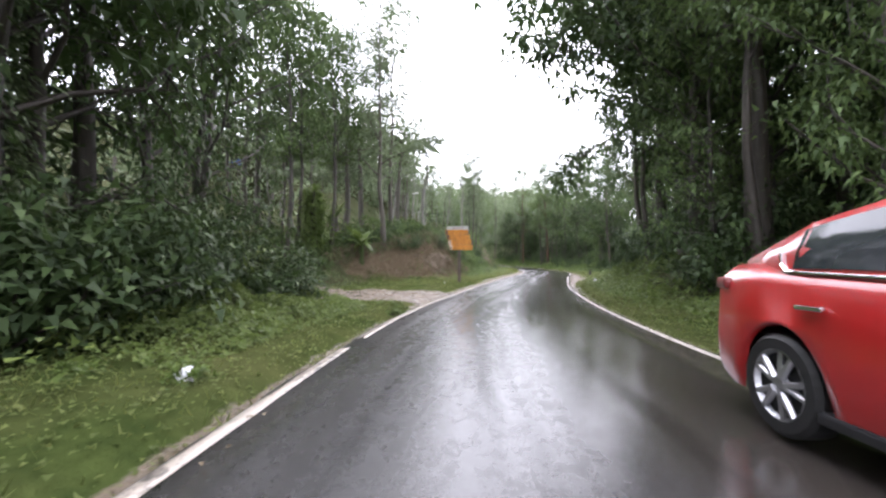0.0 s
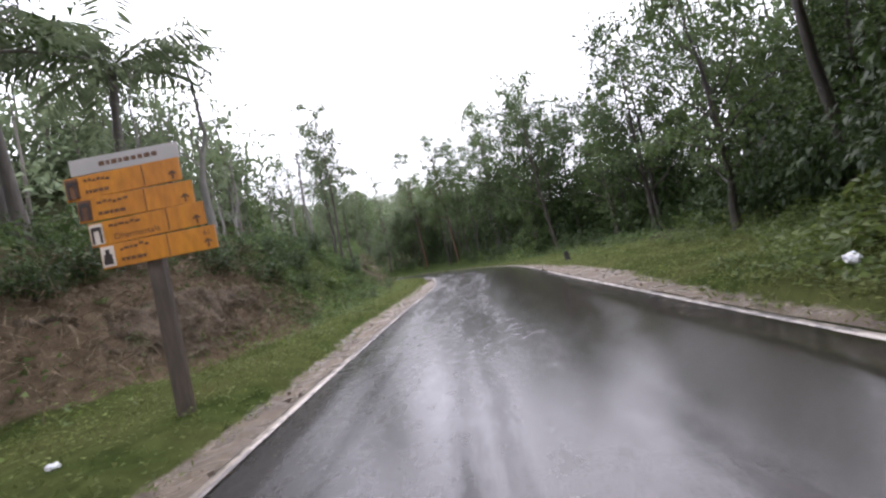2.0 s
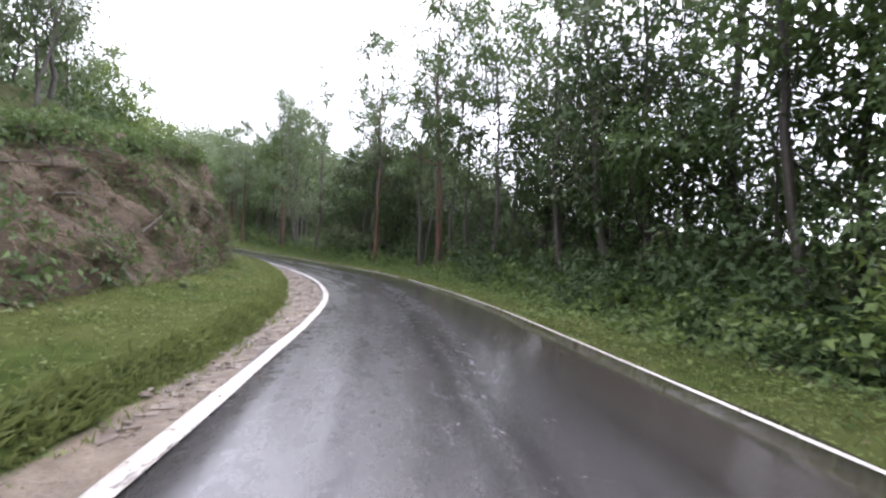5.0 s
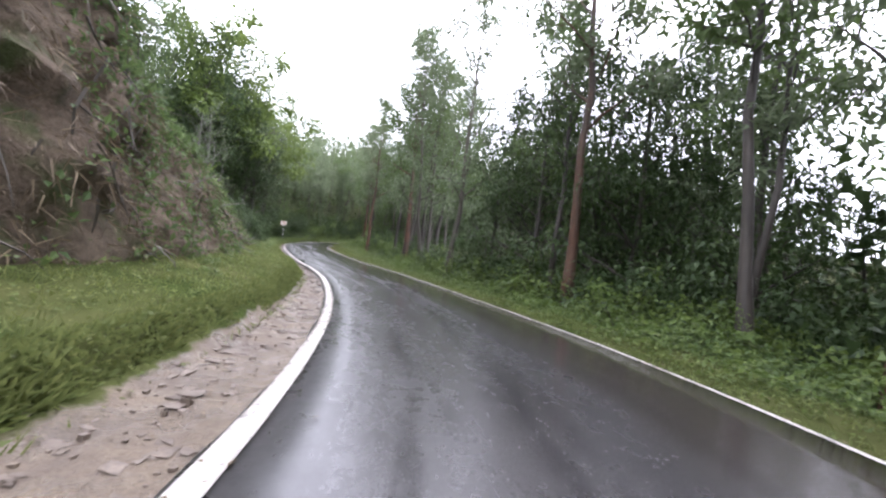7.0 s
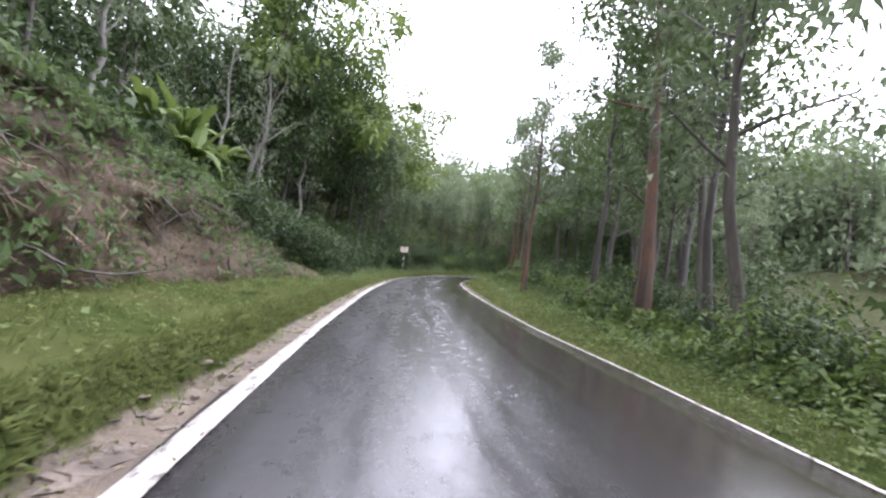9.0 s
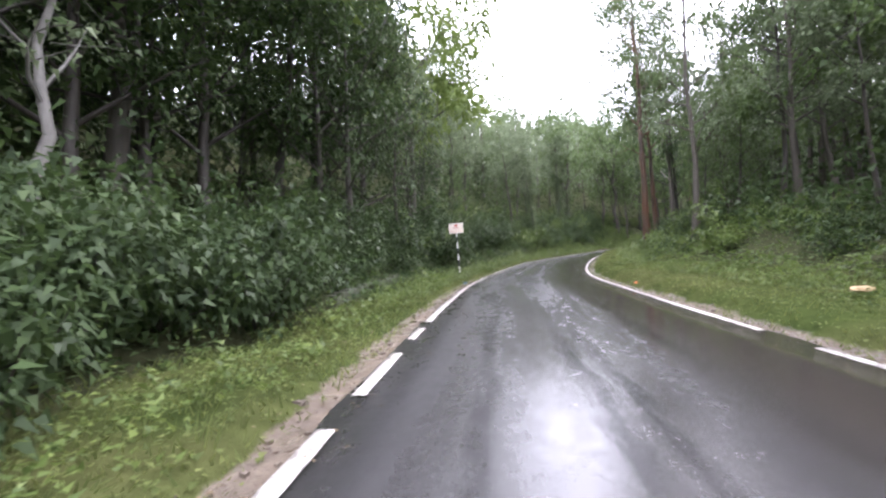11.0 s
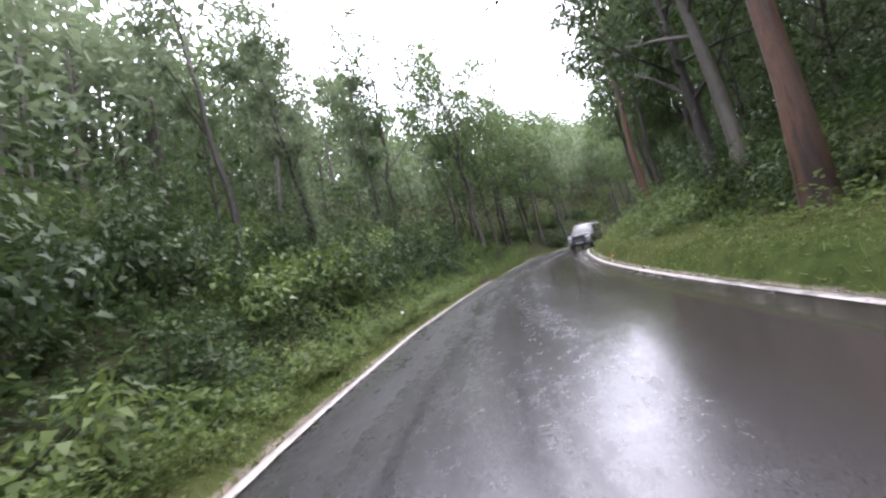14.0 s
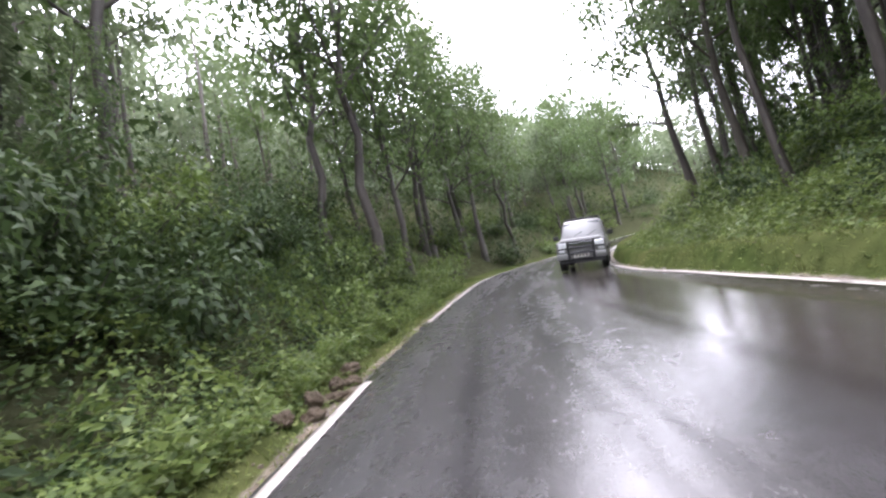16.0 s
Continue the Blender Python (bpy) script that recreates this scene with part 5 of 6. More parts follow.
def build_cliff():
    ss = np.arange(46, 104.01, 0.25)
    vs = np.linspace(0, 1, 36)
    p = np.array([[cliff_point(s, v) for v in vs] for s in ss])
    p[:, 0, 2] -= 0.5
    n, m = len(ss), len(vs)
    idx = np.arange(n * m).reshape(n, m)
    soup = Soup()
    soup.add(p, np.stack([idx[:-1, :-1], idx[:-1, 1:], idx[1:, 1:], idx[1:, :-1]], -1).reshape(-1, 4))
    tagged(new("cliff", soup.mesh("cliff", EARTH, True)), "steep brown cut-earth cliff with roots beside the road", "cliff", kind="structure")
    # an eroded ledge behind the direction boards
    soup = Soup()
    ss, vs = np.arange(20.0, 33.0, 0.08), np.linspace(0, 1, 34)
    q = np.empty((len(ss), len(vs), 3))
    for i, s in enumerate(ss):
        a, b, _ = table(LEFT_VERGE, s)
        tall = np.interp(s, [20, 21, 23, 26, 29, 31.5, 33], [0.3, 0.9, 1.4, 1.8, 2.0, 1.8, 0.7]) + 0.25 * rugged(s * 0.5, 2.2, 8.0)
        for j, v in enumerate(vs):
            up = min(v / 0.75, 1.0)
            r = 0.3 * rugged(s * 0.45, v * 0.8, 3.3) + 0.16 * rugged(s * 2.2, v * 5, 1.3) + 0.07 * rugged(s * 7, v * 16, 5.1)
            q[i, j] = road_at(s, half_width(s) + a + b + 0.45 + np.interp(s, [20, 23, 27], [0.9, 0.5, 0.0]) + 0.75 * up - r + max(0, v - 0.75) * 9)
            q[i, j, 2] += 0.1 + np.interp(s, [20, 23, 27], [0.45, 0.3, 0.0]) + 0.85 * tall * up**1.15 + 0.1 * rugged(s * 3, 9.1, v * 5) * up - max(0, v - 0.75) * 1.0
    q[:, 0, 2] -= 0.4
    n, m = len(ss), len(vs)
    idx = np.arange(n * m).reshape(n, m)
    soup.add(q, np.stack([idx[:-1, :-1], idx[:-1, 1:], idx[1:, 1:], idx[1:, :-1]], -1).reshape(-1, 4))
    tagged(new("earth_ledge", soup.mesh("earth_ledge", EARTH, True)), "low eroded earth ledge with bare roots and dry grass", "bank", kind="structure")


def dry_brush():
    """Fallen stems, roots and dead grass hanging on the cut faces."""
    rng = np.random.default_rng(21)
    sticks, straw = Soup(), Soup()
    for _ in range(620):
        s, v = rng.uniform(47, 101), rng.uniform(0.03, 0.95)
        p = cliff_point(s, v) + [0.12, 0, 0.08]
        way = np.array([rng.normal(0.2, 0.3), rng.normal(0, 0.9), rng.normal(-0.6, 0.5)])
        line = limb_line(rng, p, way, rng.uniform(0.5, 1.5), 4, -0.08, 0.25)
        tube(sticks, line, np.linspace(rng.uniform(0.01, 0.03), 0.004, 5), 3)
    n = 24000
    s, v = rng.uniform(46.5, 102, n), rng.uniform(0.0, 1.0, n)
    keep = rng.uniform(0, 1, n) < 0.25 + 0.75 * (np.sin(s * 1.3) * np.cos(v * 9 + s) > 0)
    p = np.array([cliff_point(a, b) for a, b in zip(s[keep], v[keep])]) + rng.normal(0, 0.06, (keep.sum(), 3)) + [0.06, 0, 0.03]
    m = len(p)
    sprigs(straw, p, rng.normal(0, 0.6, (m, 3)) + [0.4, 0, -0.5], rng.normal(0, 1, (m, 3)), rng.uniform(0.12, 0.5, m), 0.025)
    n = 8000
    s, d = rng.uniform(20, 33, n), rng.uniform(0.2, 2.6, n)
    a, b, _ = table(LEFT_VERGE, s)
    p = land_at(s, half_width(s) + a + b + d, 0.05) + rng.normal(0, 0.15, (n, 3)) * [1, 1, 0.6]
    p[:, 2] += 0.25
    sprigs(straw, p, rng.normal(0, 0.7, (n, 3)) + [0.3, -0.3, -0.2], rng.normal(0, 1, (n, 3)), rng.uniform(0.1, 0.4, n), 0.022)
    tagged(new("dry_brush", sticks.mesh("dry_brush", BARK_GREY)), "dead sticks and roots hanging on the earth cliff", "dry brush", kind="stuff")
    tagged(new("dry_grass", straw.mesh("dry_grass", STRAW)), "brown dead grass and litter on the earth banks", "dry grass", kind="stuff")


def cliff_growth():
    """Green tufts that hold on to the cliff and hang over its rim."""
    rng = np.random.default_rng(23)
    soup = Soup()
    n = 56000
    s = rng.uniform(46, 104, n)
    v = np.where(rng.uniform(0, 1, n) < 0.5, rng.uniform(0.7, 1.0, n), rng.uniform(0, 0.9, n))
    patch = np.sin(s * 0.9 + 2 * v) + np.sin(s * 2.3 - 7 * v) + rng.normal(0, 0.5, n)
    keep = (patch > 0.15) | (v > 0.66) | ((s > 77) & (v > 0.42))
    p = np.array([cliff_point(a, b) for a, b in zip(s[keep], v[keep])])
    m = len(p)
    p += rng.normal(0, 0.12, (m, 3)) + [0.08, 0, 0.08]
    long = rng.uniform(0.08, 0.22, m)
    leaves(soup, p, rng.normal(0, 0.7, (m, 3)) + [0.4, 0, -0.3], rng.normal(0, 0.4, (m, 3)) + [0.4, 0, 1], long, long * 0.5)
    tagged(new("cliff_growth", soup.mesh("cliff_growth", LEAF_MID)), "green creepers and ferns growing on the cliff face", "undergrowth", kind="stuff")


build_cliff()
dry_brush()
cliff_growth()


# ---- palm and banana plants ----
def frond(soup, rng, start, ang, length, rise, sag, width, n=32):
    """A feathered palm frond: an arching rib with drooping leaflets on both sides."""
    t = np.linspace(0, 1, n)
    out = np.array([math.cos(ang), math.sin(ang), 0])
    rib = start + out * (length * t * (1 - 0.15 * t))[:, None] + np.array([0, 0, 1]) * (rise * t - sag * t**2)[:, None]
    tube(soup, rib[::5], np.linspace(0.03, 0.006, len(rib[::5])), 3)
    side = np.array([-out[1], out[0], 0])
    for k in (1, -1):
        base = rib[2:]
        way = k * side + out * 0.5 + np.array([0, 0, -0.7]) + rng.normal(0, 0.12, base.shape)
        leaves(soup, base, way, np.array([[0, 0, 1.0]]) + rng.normal(0, 0.1, base.shape), width * np.sin(0.25 + 2.7 * t[2:]) + 0.1, 0.085)


def palm_tree():
    rng = np.random.default_rng(91)
    root = tagged(new("palm_tree"), "coconut palm with arching feathery fronds on the bank", "palm tree")
    wood, crown = Soup(), Soup()
    line = np.array([[0.35 * u**2, 0.1 * u, 7.0 * u] for u in np.linspace(0, 1, 12)])
    tube(wood, line, np.linspace(0.19, 0.12, 12) * (1 + 0.08 * (np.arange(12) % 2)), 9)
    piece("trunk", wood.mesh("trunk", BARK_GREY, True), root)
    for i in range(17):
        one = Soup()
        frond(one, rng, line[-1], i * 2.4, rng.uniform(3.6, 4.8), rng.uniform(0.8, 3.8), rng.uniform(1.8, 3.4), 1.1)
        piece("frond", one.mesh("frond", LEAF_GREY_HAZE), root)
    return root


def banana_plant(seed, tall):
    rng = np.random.default_rng(seed)
    root = tagged(new("banana_plant"), "banana plant with broad torn shiny green leaves", "banana plant", "banana plants")
    wood = Soup()
    tube(wood, [[0, 0, -0.2], [0.03, 0, tall * 0.35], [0.05, 0.03, tall * 0.62]], [0.13, 0.1, 0.06], 8)
    piece("stem", wood.mesh("stem", LEAF_MID, True), root)
    for i in range(13):
        one = Soup()
        ang, length = i * 2.4 + rng.normal(0, 0.2), tall * rng.uniform(0.6, 0.85)
        out = np.array([math.cos(ang), math.sin(ang), 0])
        side = np.array([-out[1], out[0], 0])
        t = np.linspace(0, 1, 10)
        rib = np.array([0.05, 0.03, tall * 0.55]) + out * (length * t * 0.75)[:, None] + np.array([0, 0, 1]) * (length * (rng.uniform(0.6, 1.7) * t - rng.uniform(0.6, 1.2) * t**2))[:, None]
        w = tall * 0.085 * np.sin(np.clip(t * 1.1 + 0.05, 0, 1) * math.pi) ** 0.6 + 0.01
        for k in (1, -1):
            edge_line = rib + side * (k * w)[:, None] - np.array([0, 0, 0.35]) * w[:, None] + rng.normal(0, 0.015, rib.shape)
            v = np.stack([rib, edge_line], 1)
            j = np.arange(9) * 2
            one.add(v, np.stack([j, j + 1, j + 3, j + 2], -1))
        piece("leaf", one.mesh("leaf", LEAF_BIG, True), root)
    return root


palm = palm_tree()
palm.matrix_basis = Matrix.Translation(Vector(land_at(33.2, 11.3, -0.1)))
copy_thing(palm, Matrix.Translation(Vector(land_at(31.0, 13.4, -0.1))) @ Matrix.Rotation(2.0, 4, "Z") @ Matrix.Scale(1.08, 4))
for seed, s, l, tall in ((1, 99.4, 7.2, 1.8), (2, 100.4, 8.1, 2.2), (3, 101.6, 7.7, 2.0), (8, 98.6, 8.0, 1.7), (4, 25.1, 12.4, 1.9), (5, 22.0, 10.6, 1.5), (6, 109.0, 10.5, 3.0), (7, 21.6, 8.4, 1.9)):
    banana_plant(seed, tall).matrix_basis = Matrix.Translation(Vector(land_at(s, l, -0.1)))


# ---- made things: shape helpers ----
def box(bm, at, size, bevel=0.0, turn=0.0):
    """A box with softened edges, added to bm."""
    made = bmesh.ops.create_cube(bm, size=1.0, matrix=Matrix.Translation(at) @ Matrix.Rotation(turn, 4, "Z") @ Matrix.Diagonal((*size, 1)))
    if bevel:
        edges = list({e for v in made["verts"] for e in v.link_edges})
        bmesh.ops.bevel(bm, geom=edges, offset=bevel, segments=2, affect="EDGES", profile=0.6)


def rod(bm, a, b, r, r2=None, sides=12):
    a, b = Vector(a), Vector(b)
    way = b - a
    m = Matrix.Translation((a + b) / 2) @ way.to_track_quat("Z", "Y").to_matrix().to_4x4()
    bmesh.ops.create_cone(bm, cap_ends=True, segments=sides, radius1=r, radius2=r if r2 is None else r2, depth=way.length, matrix=m)


def boxed(name, at, size, material, parent, bevel=0.01, label="", turn=0.0):
    bm = bmesh.new()
    box(bm, at, size, bevel, turn)
    return part(name, bm, material, parent, label)


def rodded(name, a, b, r, material, parent, label="", r2=None, sides=12):
    bm = bmesh.new()
    rod(bm, a, b, r, r2, sides)
    return part(name, bm, material, parent, label)


def gloss(name, colour, rough=0.3, metal=0.0, coat=0.0):
    m = Shade(name)
    grime = m.noise(2.5, 5.0)
    c = m.mix(m.ramp(grime, 0.5, 0.8, 0, 0.35), colour, tuple(x * 0.6 + 0.02 for x in colour))
    m.done(c, m.ramp(grime, 0.3, 0.7, rough * 0.8, rough * 1.3), metal)
    m.bsdf.inputs["Coat Weight"].default_value = coat
    m.bsdf.inputs["Coat Roughness"].default_value = 0.05
    return m.mat


RED_PAINT = gloss("red_paint", (0.43, 0.014, 0.014), 0.35, 0.0, 1.0)
SILVER_PAINT = gloss("silver_paint", (0.17, 0.17, 0.165), 0.42, 0.3, 0.3)
DULL_GLASS = gloss("rain_dulled_glass", (0.03, 0.036, 0.04), 0.35)
BLACK_PLASTIC = gloss("black_plastic", (0.018, 0.018, 0.02), 0.5)
RUBBER = gloss("tyre_rubber", (0.016, 0.016, 0.016), 0.6)
ALLOY = gloss("alloy", (0.55, 0.55, 0.57), 0.3, 0.9)
CHROME = gloss("chrome", (0.75, 0.75, 0.76), 0.12, 1.0)
CAR_GLASS = gloss("tinted_glass", (0.03, 0.035, 0.04), 0.06, 0.0, 0.6)
LENS_RED = gloss("tail_lens", (0.16, 0.006, 0.006), 0.35, 0.0, 0.2)
LENS_CLEAR = gloss("lamp_lens", (0.72, 0.74, 0.76), 0.1, 0.2, 0.8)
ORANGE = plain("orange_enamel", (0.66, 0.27, 0.015), (0.48, 0.17, 0.01), 3.0, 14.0, (0.35, 0.6), 0.1, stretch=(1, 1, 0.3))
BOARD_GREY = gloss("weathered_board", (0.42, 0.40, 0.37), 0.6)
INK = gloss("dark_lettering", (0.035, 0.025, 0.02), 0.5)
FADED_INK = gloss("faded_lettering", (0.12, 0.055, 0.02), 0.6)
RUST = plain("rusty_paint", (0.2, 0.085, 0.03), (0.1, 0.045, 0.02), 6.0, 30.0)
CREAM = gloss("cream_enamel", (0.68, 0.6, 0.5), 0.45)
SIGN_RED = gloss("faded_red_paint", (0.43, 0.12, 0.09), 0.5)
POLE_WHITE = gloss("pole_white", (0.72, 0.71, 0.68), 0.45)
POLE_BLACK = gloss("pole_black", (0.025, 0.025, 0.027), 0.45)
POST_WOOD = plain("weathered_post", (0.12, 0.09, 0.065), (0.05, 0.038, 0.028), 2.0, 20.0, (0.5, 0.8), 0.7, stretch=(1, 1, 0.2))
STUMP_DARK = plain("wet_stump", (0.03, 0.027, 0.022), (0.014, 0.013, 0.011), 4.0, 25.0, (0.4, 0.7), 0.8)
STONE_MOSS = plain("mossy_stone", (0.088, 0.088, 0.06), (0.038, 0.054, 0.022), 2.0, 18.0, (0.5, 0.8), 0.6)
RUBBLE = plain("rubble", (0.2, 0.158, 0.12), (0.085, 0.066, 0.05), 3.0, 30.0, (0.5, 0.8), 0.4)
PLASTIC_WHITE = gloss("white_plastic", (0.72, 0.73, 0.75), 0.35)
PLASTIC_BLUE = gloss("blue_plastic", (0.06, 0.22, 0.62), 0.3)
PLASTIC_ORANGE = gloss("orange_plastic", (0.72, 0.16, 0.03), 0.35)
PAPER_TAN = gloss("tan_card", (0.5, 0.36, 0.2), 0.7)


def text_mesh(words, size, material, parent, at, label=""):
    """Raised lettering in the built-in font, standing upright and facing -y."""
    curve = bpy.data.curves.new("lettering", "FONT")
    curve.body, curve.size, curve.extrude, curve.align_x = words, size, 0.002, "CENTER"
    ob = bpy.data.objects.new("lettering", curve)
    scene.collection.objects.link(ob)
    me = bpy.data.meshes.new_from_object(ob.evaluated_get(bpy.context.evaluated_depsgraph_get()))
    bpy.data.objects.remove(ob)
    me.transform(Matrix.Translation(at) @ Matrix.Rotation(radians(90), 4, "X"))
    me.materials.clear()
    me.materials.append(material)
    return piece("lettering", me, parent, label)


def heading(s):
    i = int(np.clip((s - S0) / 0.5, 0, len(ROAD_T) - 1))
    return math.atan2(-ROAD_T[i, 0], ROAD_T[i, 1])


def direction_boards():
    """Orange direction boards one above the other on a stout post; writing that cannot be read is bars."""
    root = tagged(new("direction_sign"), "stack of weathered orange direction boards on a stout wooden post", "road sign")
    rng = np.random.default_rng(3)
    boxed("post", (0.0, 0.05, 1.2), (0.17, 0.13, 2.8), POST_WOOD, root, 0.02)
    for i in range(4):
        z = 1.95 + 0.283 * i
        x = (0.09, 0.06, -0.07, -0.09)[i]
        holder = boxed("board", (x, -0.05, z), (1.27, 0.025, 0.272), ORANGE, root, 0.005)
        holder.rotation_euler[1] = (0.012, -0.01, 0.012, -0.015)[i]
        boxed("emblem_field", (x - 0.555, -0.066, z), (0.14, 0.01, 0.235), CREAM if i < 2 else RUST, holder, 0.002)
        bm = bmesh.new()
        if i == 0:
            box(bm, (x - 0.555, -0.073, z - 0.06), (0.1, 0.008, 0.06))
            box(bm, (x - 0.555, -0.073, z - 0.005), (0.085, 0.008, 0.06))
            box(bm, (x - 0.555, -0.073, z + 0.05), (0.04, 0.008, 0.06))
        else:
            for k in (1, -1):
                box(bm, (x - 0.555 + k * 0.042, -0.073, z - 0.02), (0.026, 0.008, 0.17))
            box(bm, (x - 0.555, -0.073, z + 0.06), (0.1, 0.008, 0.045))
        part("emblem", bm, INK, holder)
        at = x - 0.42
        for _ in range(6):
            w = rng.uniform(0.025, 0.06)
            boxed("script_bar", (at + w / 2, -0.065, z + 0.07 + rng.normal(0, 0.006)), (w, 0.006, 0.03), FADED_INK, holder, 0.002)
            at += w + 0.014
        if i == 1:
            text_mesh("Dharmastala", 0.1, FADED_INK, holder, (x - 0.13, -0.064, z - 0.095))
        else:
            at = x - 0.42
            for _ in range(5):
                w = rng.uniform(0.02, 0.06)
                boxed("script_bar", (at + w / 2, -0.065, z - 0.06), (w, 0.006, 0.04), FADED_INK, holder, 0.002)
                at += w + 0.012
        if i == 0:
            text_mesh("61", 0.09, FADED_INK, holder, (x + 0.54, -0.064, z + 0.03))
        bm = bmesh.new()
        box(bm, (x + 0.54, -0.066, z - 0.07), (0.02, 0.008, 0.08))
        for k in (1, -1):
            bmesh.ops.create_cube(bm, size=1.0, matrix=Matrix.Translation((x + 0.54 + k * 0.02, -0.066, z - 0.035)) @ Matrix.Rotation(k * 0.8, 4, "Y") @ Matrix.Diagonal((0.055, 0.008, 0.02, 1)))
        part("arrow", bm, FADED_INK, holder)
        bm = bmesh.new()
        box(bm, (x + 0.1 + 0.12 * (i % 2), -0.064, z), (0.012, 0.004, 0.25))
        part("rust_streak", bm, RUST, holder, "brown rust streak")
    top = boxed("name_board", (-0.08, -0.05, 3.03), (1.2, 0.025, 0.19), BOARD_GREY, root, 0.005, "weathered grey name board")
    at = -0.36
    for _ in range(9):
        w = rng.uniform(0.03, 0.065)
        boxed("script_bar", (at + w / 2, -0.065, 3.03), (w, 0.006, 0.05), FADED_INK, top, 0.002)
        at += w + 0.02
    for x in (-0.35, 0.35):
        boxed("brace", (x, -0.02, 2.45), (0.04, 0.035, 1.25), POST_WOOD, root, 0.005)
    root.matrix_basis = Matrix.Translation((0.9, 24.35, float(land_at(23.9, 4.75)[2]) - 0.02)) @ Matrix.Rotation(radians(-8), 4, "Z")


def go_slow_sign():
    root = tagged(new("warning_sign"), "cream warning board with red lettering on a black-and-white banded pole", "road sign")
    for i in range(8):
        rodded("band", (0, 0, -0.15 + 0.3 * i), (0, 0, 0.15 + 0.3 * i), 0.03, POLE_BLACK if i % 2 == 0 else POLE_WHITE, root, "black paint band" if i % 2 == 0 else "white paint band")
    plate = boxed("board", (0, -0.045, 2.36), (0.72, 0.02, 0.5), CREAM, root, 0.005)
    text_mesh("GO SLOW", 0.135, SIGN_RED, plate, (0, -0.057, 2.17), "faded red lettering")
    bm = bmesh.new()
    box(bm, (0, -0.058, 2.51), (0.19, 0.008, 0.1), 0.0)
    bmesh.ops.create_icosphere(bm, subdivisions=2, radius=0.06, matrix=Matrix.Translation((0, -0.055, 2.47)) @ Matrix.Diagonal((1.1, 0.15, 1, 1)))
    for k in (1, -1):
        made = bmesh.ops.create_cube(bm, size=1.0, matrix=Matrix.Translation((0, -0.058, 2.37)) @ Matrix.Rotation(k * 0.28, 4, "Y") @ Matrix.Diagonal((0.28, 0.008, 0.02, 1)))
    part("skull_emblem", bm, SIGN_RED, plate, "red skull and crossed bones")
    p = land_at(128.2, 3.75)
    root.matrix_basis = Matrix.Translation(Vector(p)) @ Matrix.Rotation(heading(128) + radians(12), 4, "Z") @ Matrix.Rotation(radians(-3), 4, "Y")


# ---- cars ----
def wheel(parent, at, r, width, rim, out):
    """A tyre with its rim; out is +1 or -1 for the side it faces."""
    bm = bmesh.new()
    n = 28
    prof = [(r * 0.66, -0.5), (r * 0.9, -0.5), (r * 0.985, -0.36), (r, 0.0), (r * 0.985, 0.36), (r * 0.9, 0.5), (r * 0.66, 0.5)]
    rings = [[bm.verts.new((q * math.cos(k * 2 * math.pi / n), w * width, q * math.sin(k * 2 * math.pi / n))) for k in range(n)] for q, w in prof]
    for a, b in zip(rings, rings[1:]):
        for k in range(n):
            bm.faces.new((a[k], a[(k + 1) % n], b[(k + 1) % n], b[k]))
    tyre = part("wheel", bm, RUBBER, parent, "wet black tyre")
    bm = bmesh.new()
    rod(bm, (0, out * width * 0.15, 0), (0, out * width * 0.28, 0), r * 0.68, r * 0.66, 28)
    part("rim_dish", bm, BLACK_PLASTIC, tyre)
    bm = bmesh.new()
    for k in range(5):
        for dev in (-0.16, 0.16):
            a = k * 2 * math.pi / 5
            p, q = Vector((math.cos(a + dev * 0.5) * 0.05, out * width * 0.42, math.sin(a + dev * 0.5) * 0.05)), Vector((math.cos(a + dev * 1.4) * r * 0.66, out * width * 0.40, math.sin(a + dev * 1.4) * r * 0.66))
            rod(bm, p, q, 0.026, 0.02, 6)
    rod(bm, (0, out * width * 0.3, 0), (0, out * width * 0.47, 0), 0.06, 0.05, 14)
    ring = [[bm.verts.new((q * math.cos(k * 2 * math.pi / n), out * width * w, q * math.sin(k * 2 * math.pi / n))) for k in range(n)] for q, w in ((r * 0.62, 0.32), (r * 0.69, 0.5), (r * 0.655, 0.5))]
    for a, b in zip(ring, ring[1:]):
        for k in range(n):
            bm.faces.new((a[k], a[(k + 1) % n], b[(k + 1) % n], b[k]))
    part("rim", bm, rim, tyre)
    tyre.location = at
    return tyre


def loft(sections, close_ends=True):
    """A skin over rows of points of equal count."""
    bm = bmesh.new()
    rows = [[bm.verts.new(p) for p in row] for row in sections]
    for a, b in zip(rows, rows[1:]):
        for k in range(len(a) - 1):
            bm.faces.new((a[k], a[k + 1], b[k + 1], b[k]))
    if close_ends:
        bm.faces.new(rows[0])
        bm.faces.new(rows[-1][::-1])
    bmesh.ops.recalc_face_normals(bm, faces=bm.faces)
    for f in bm.faces:
        f.smooth = True
    return bm


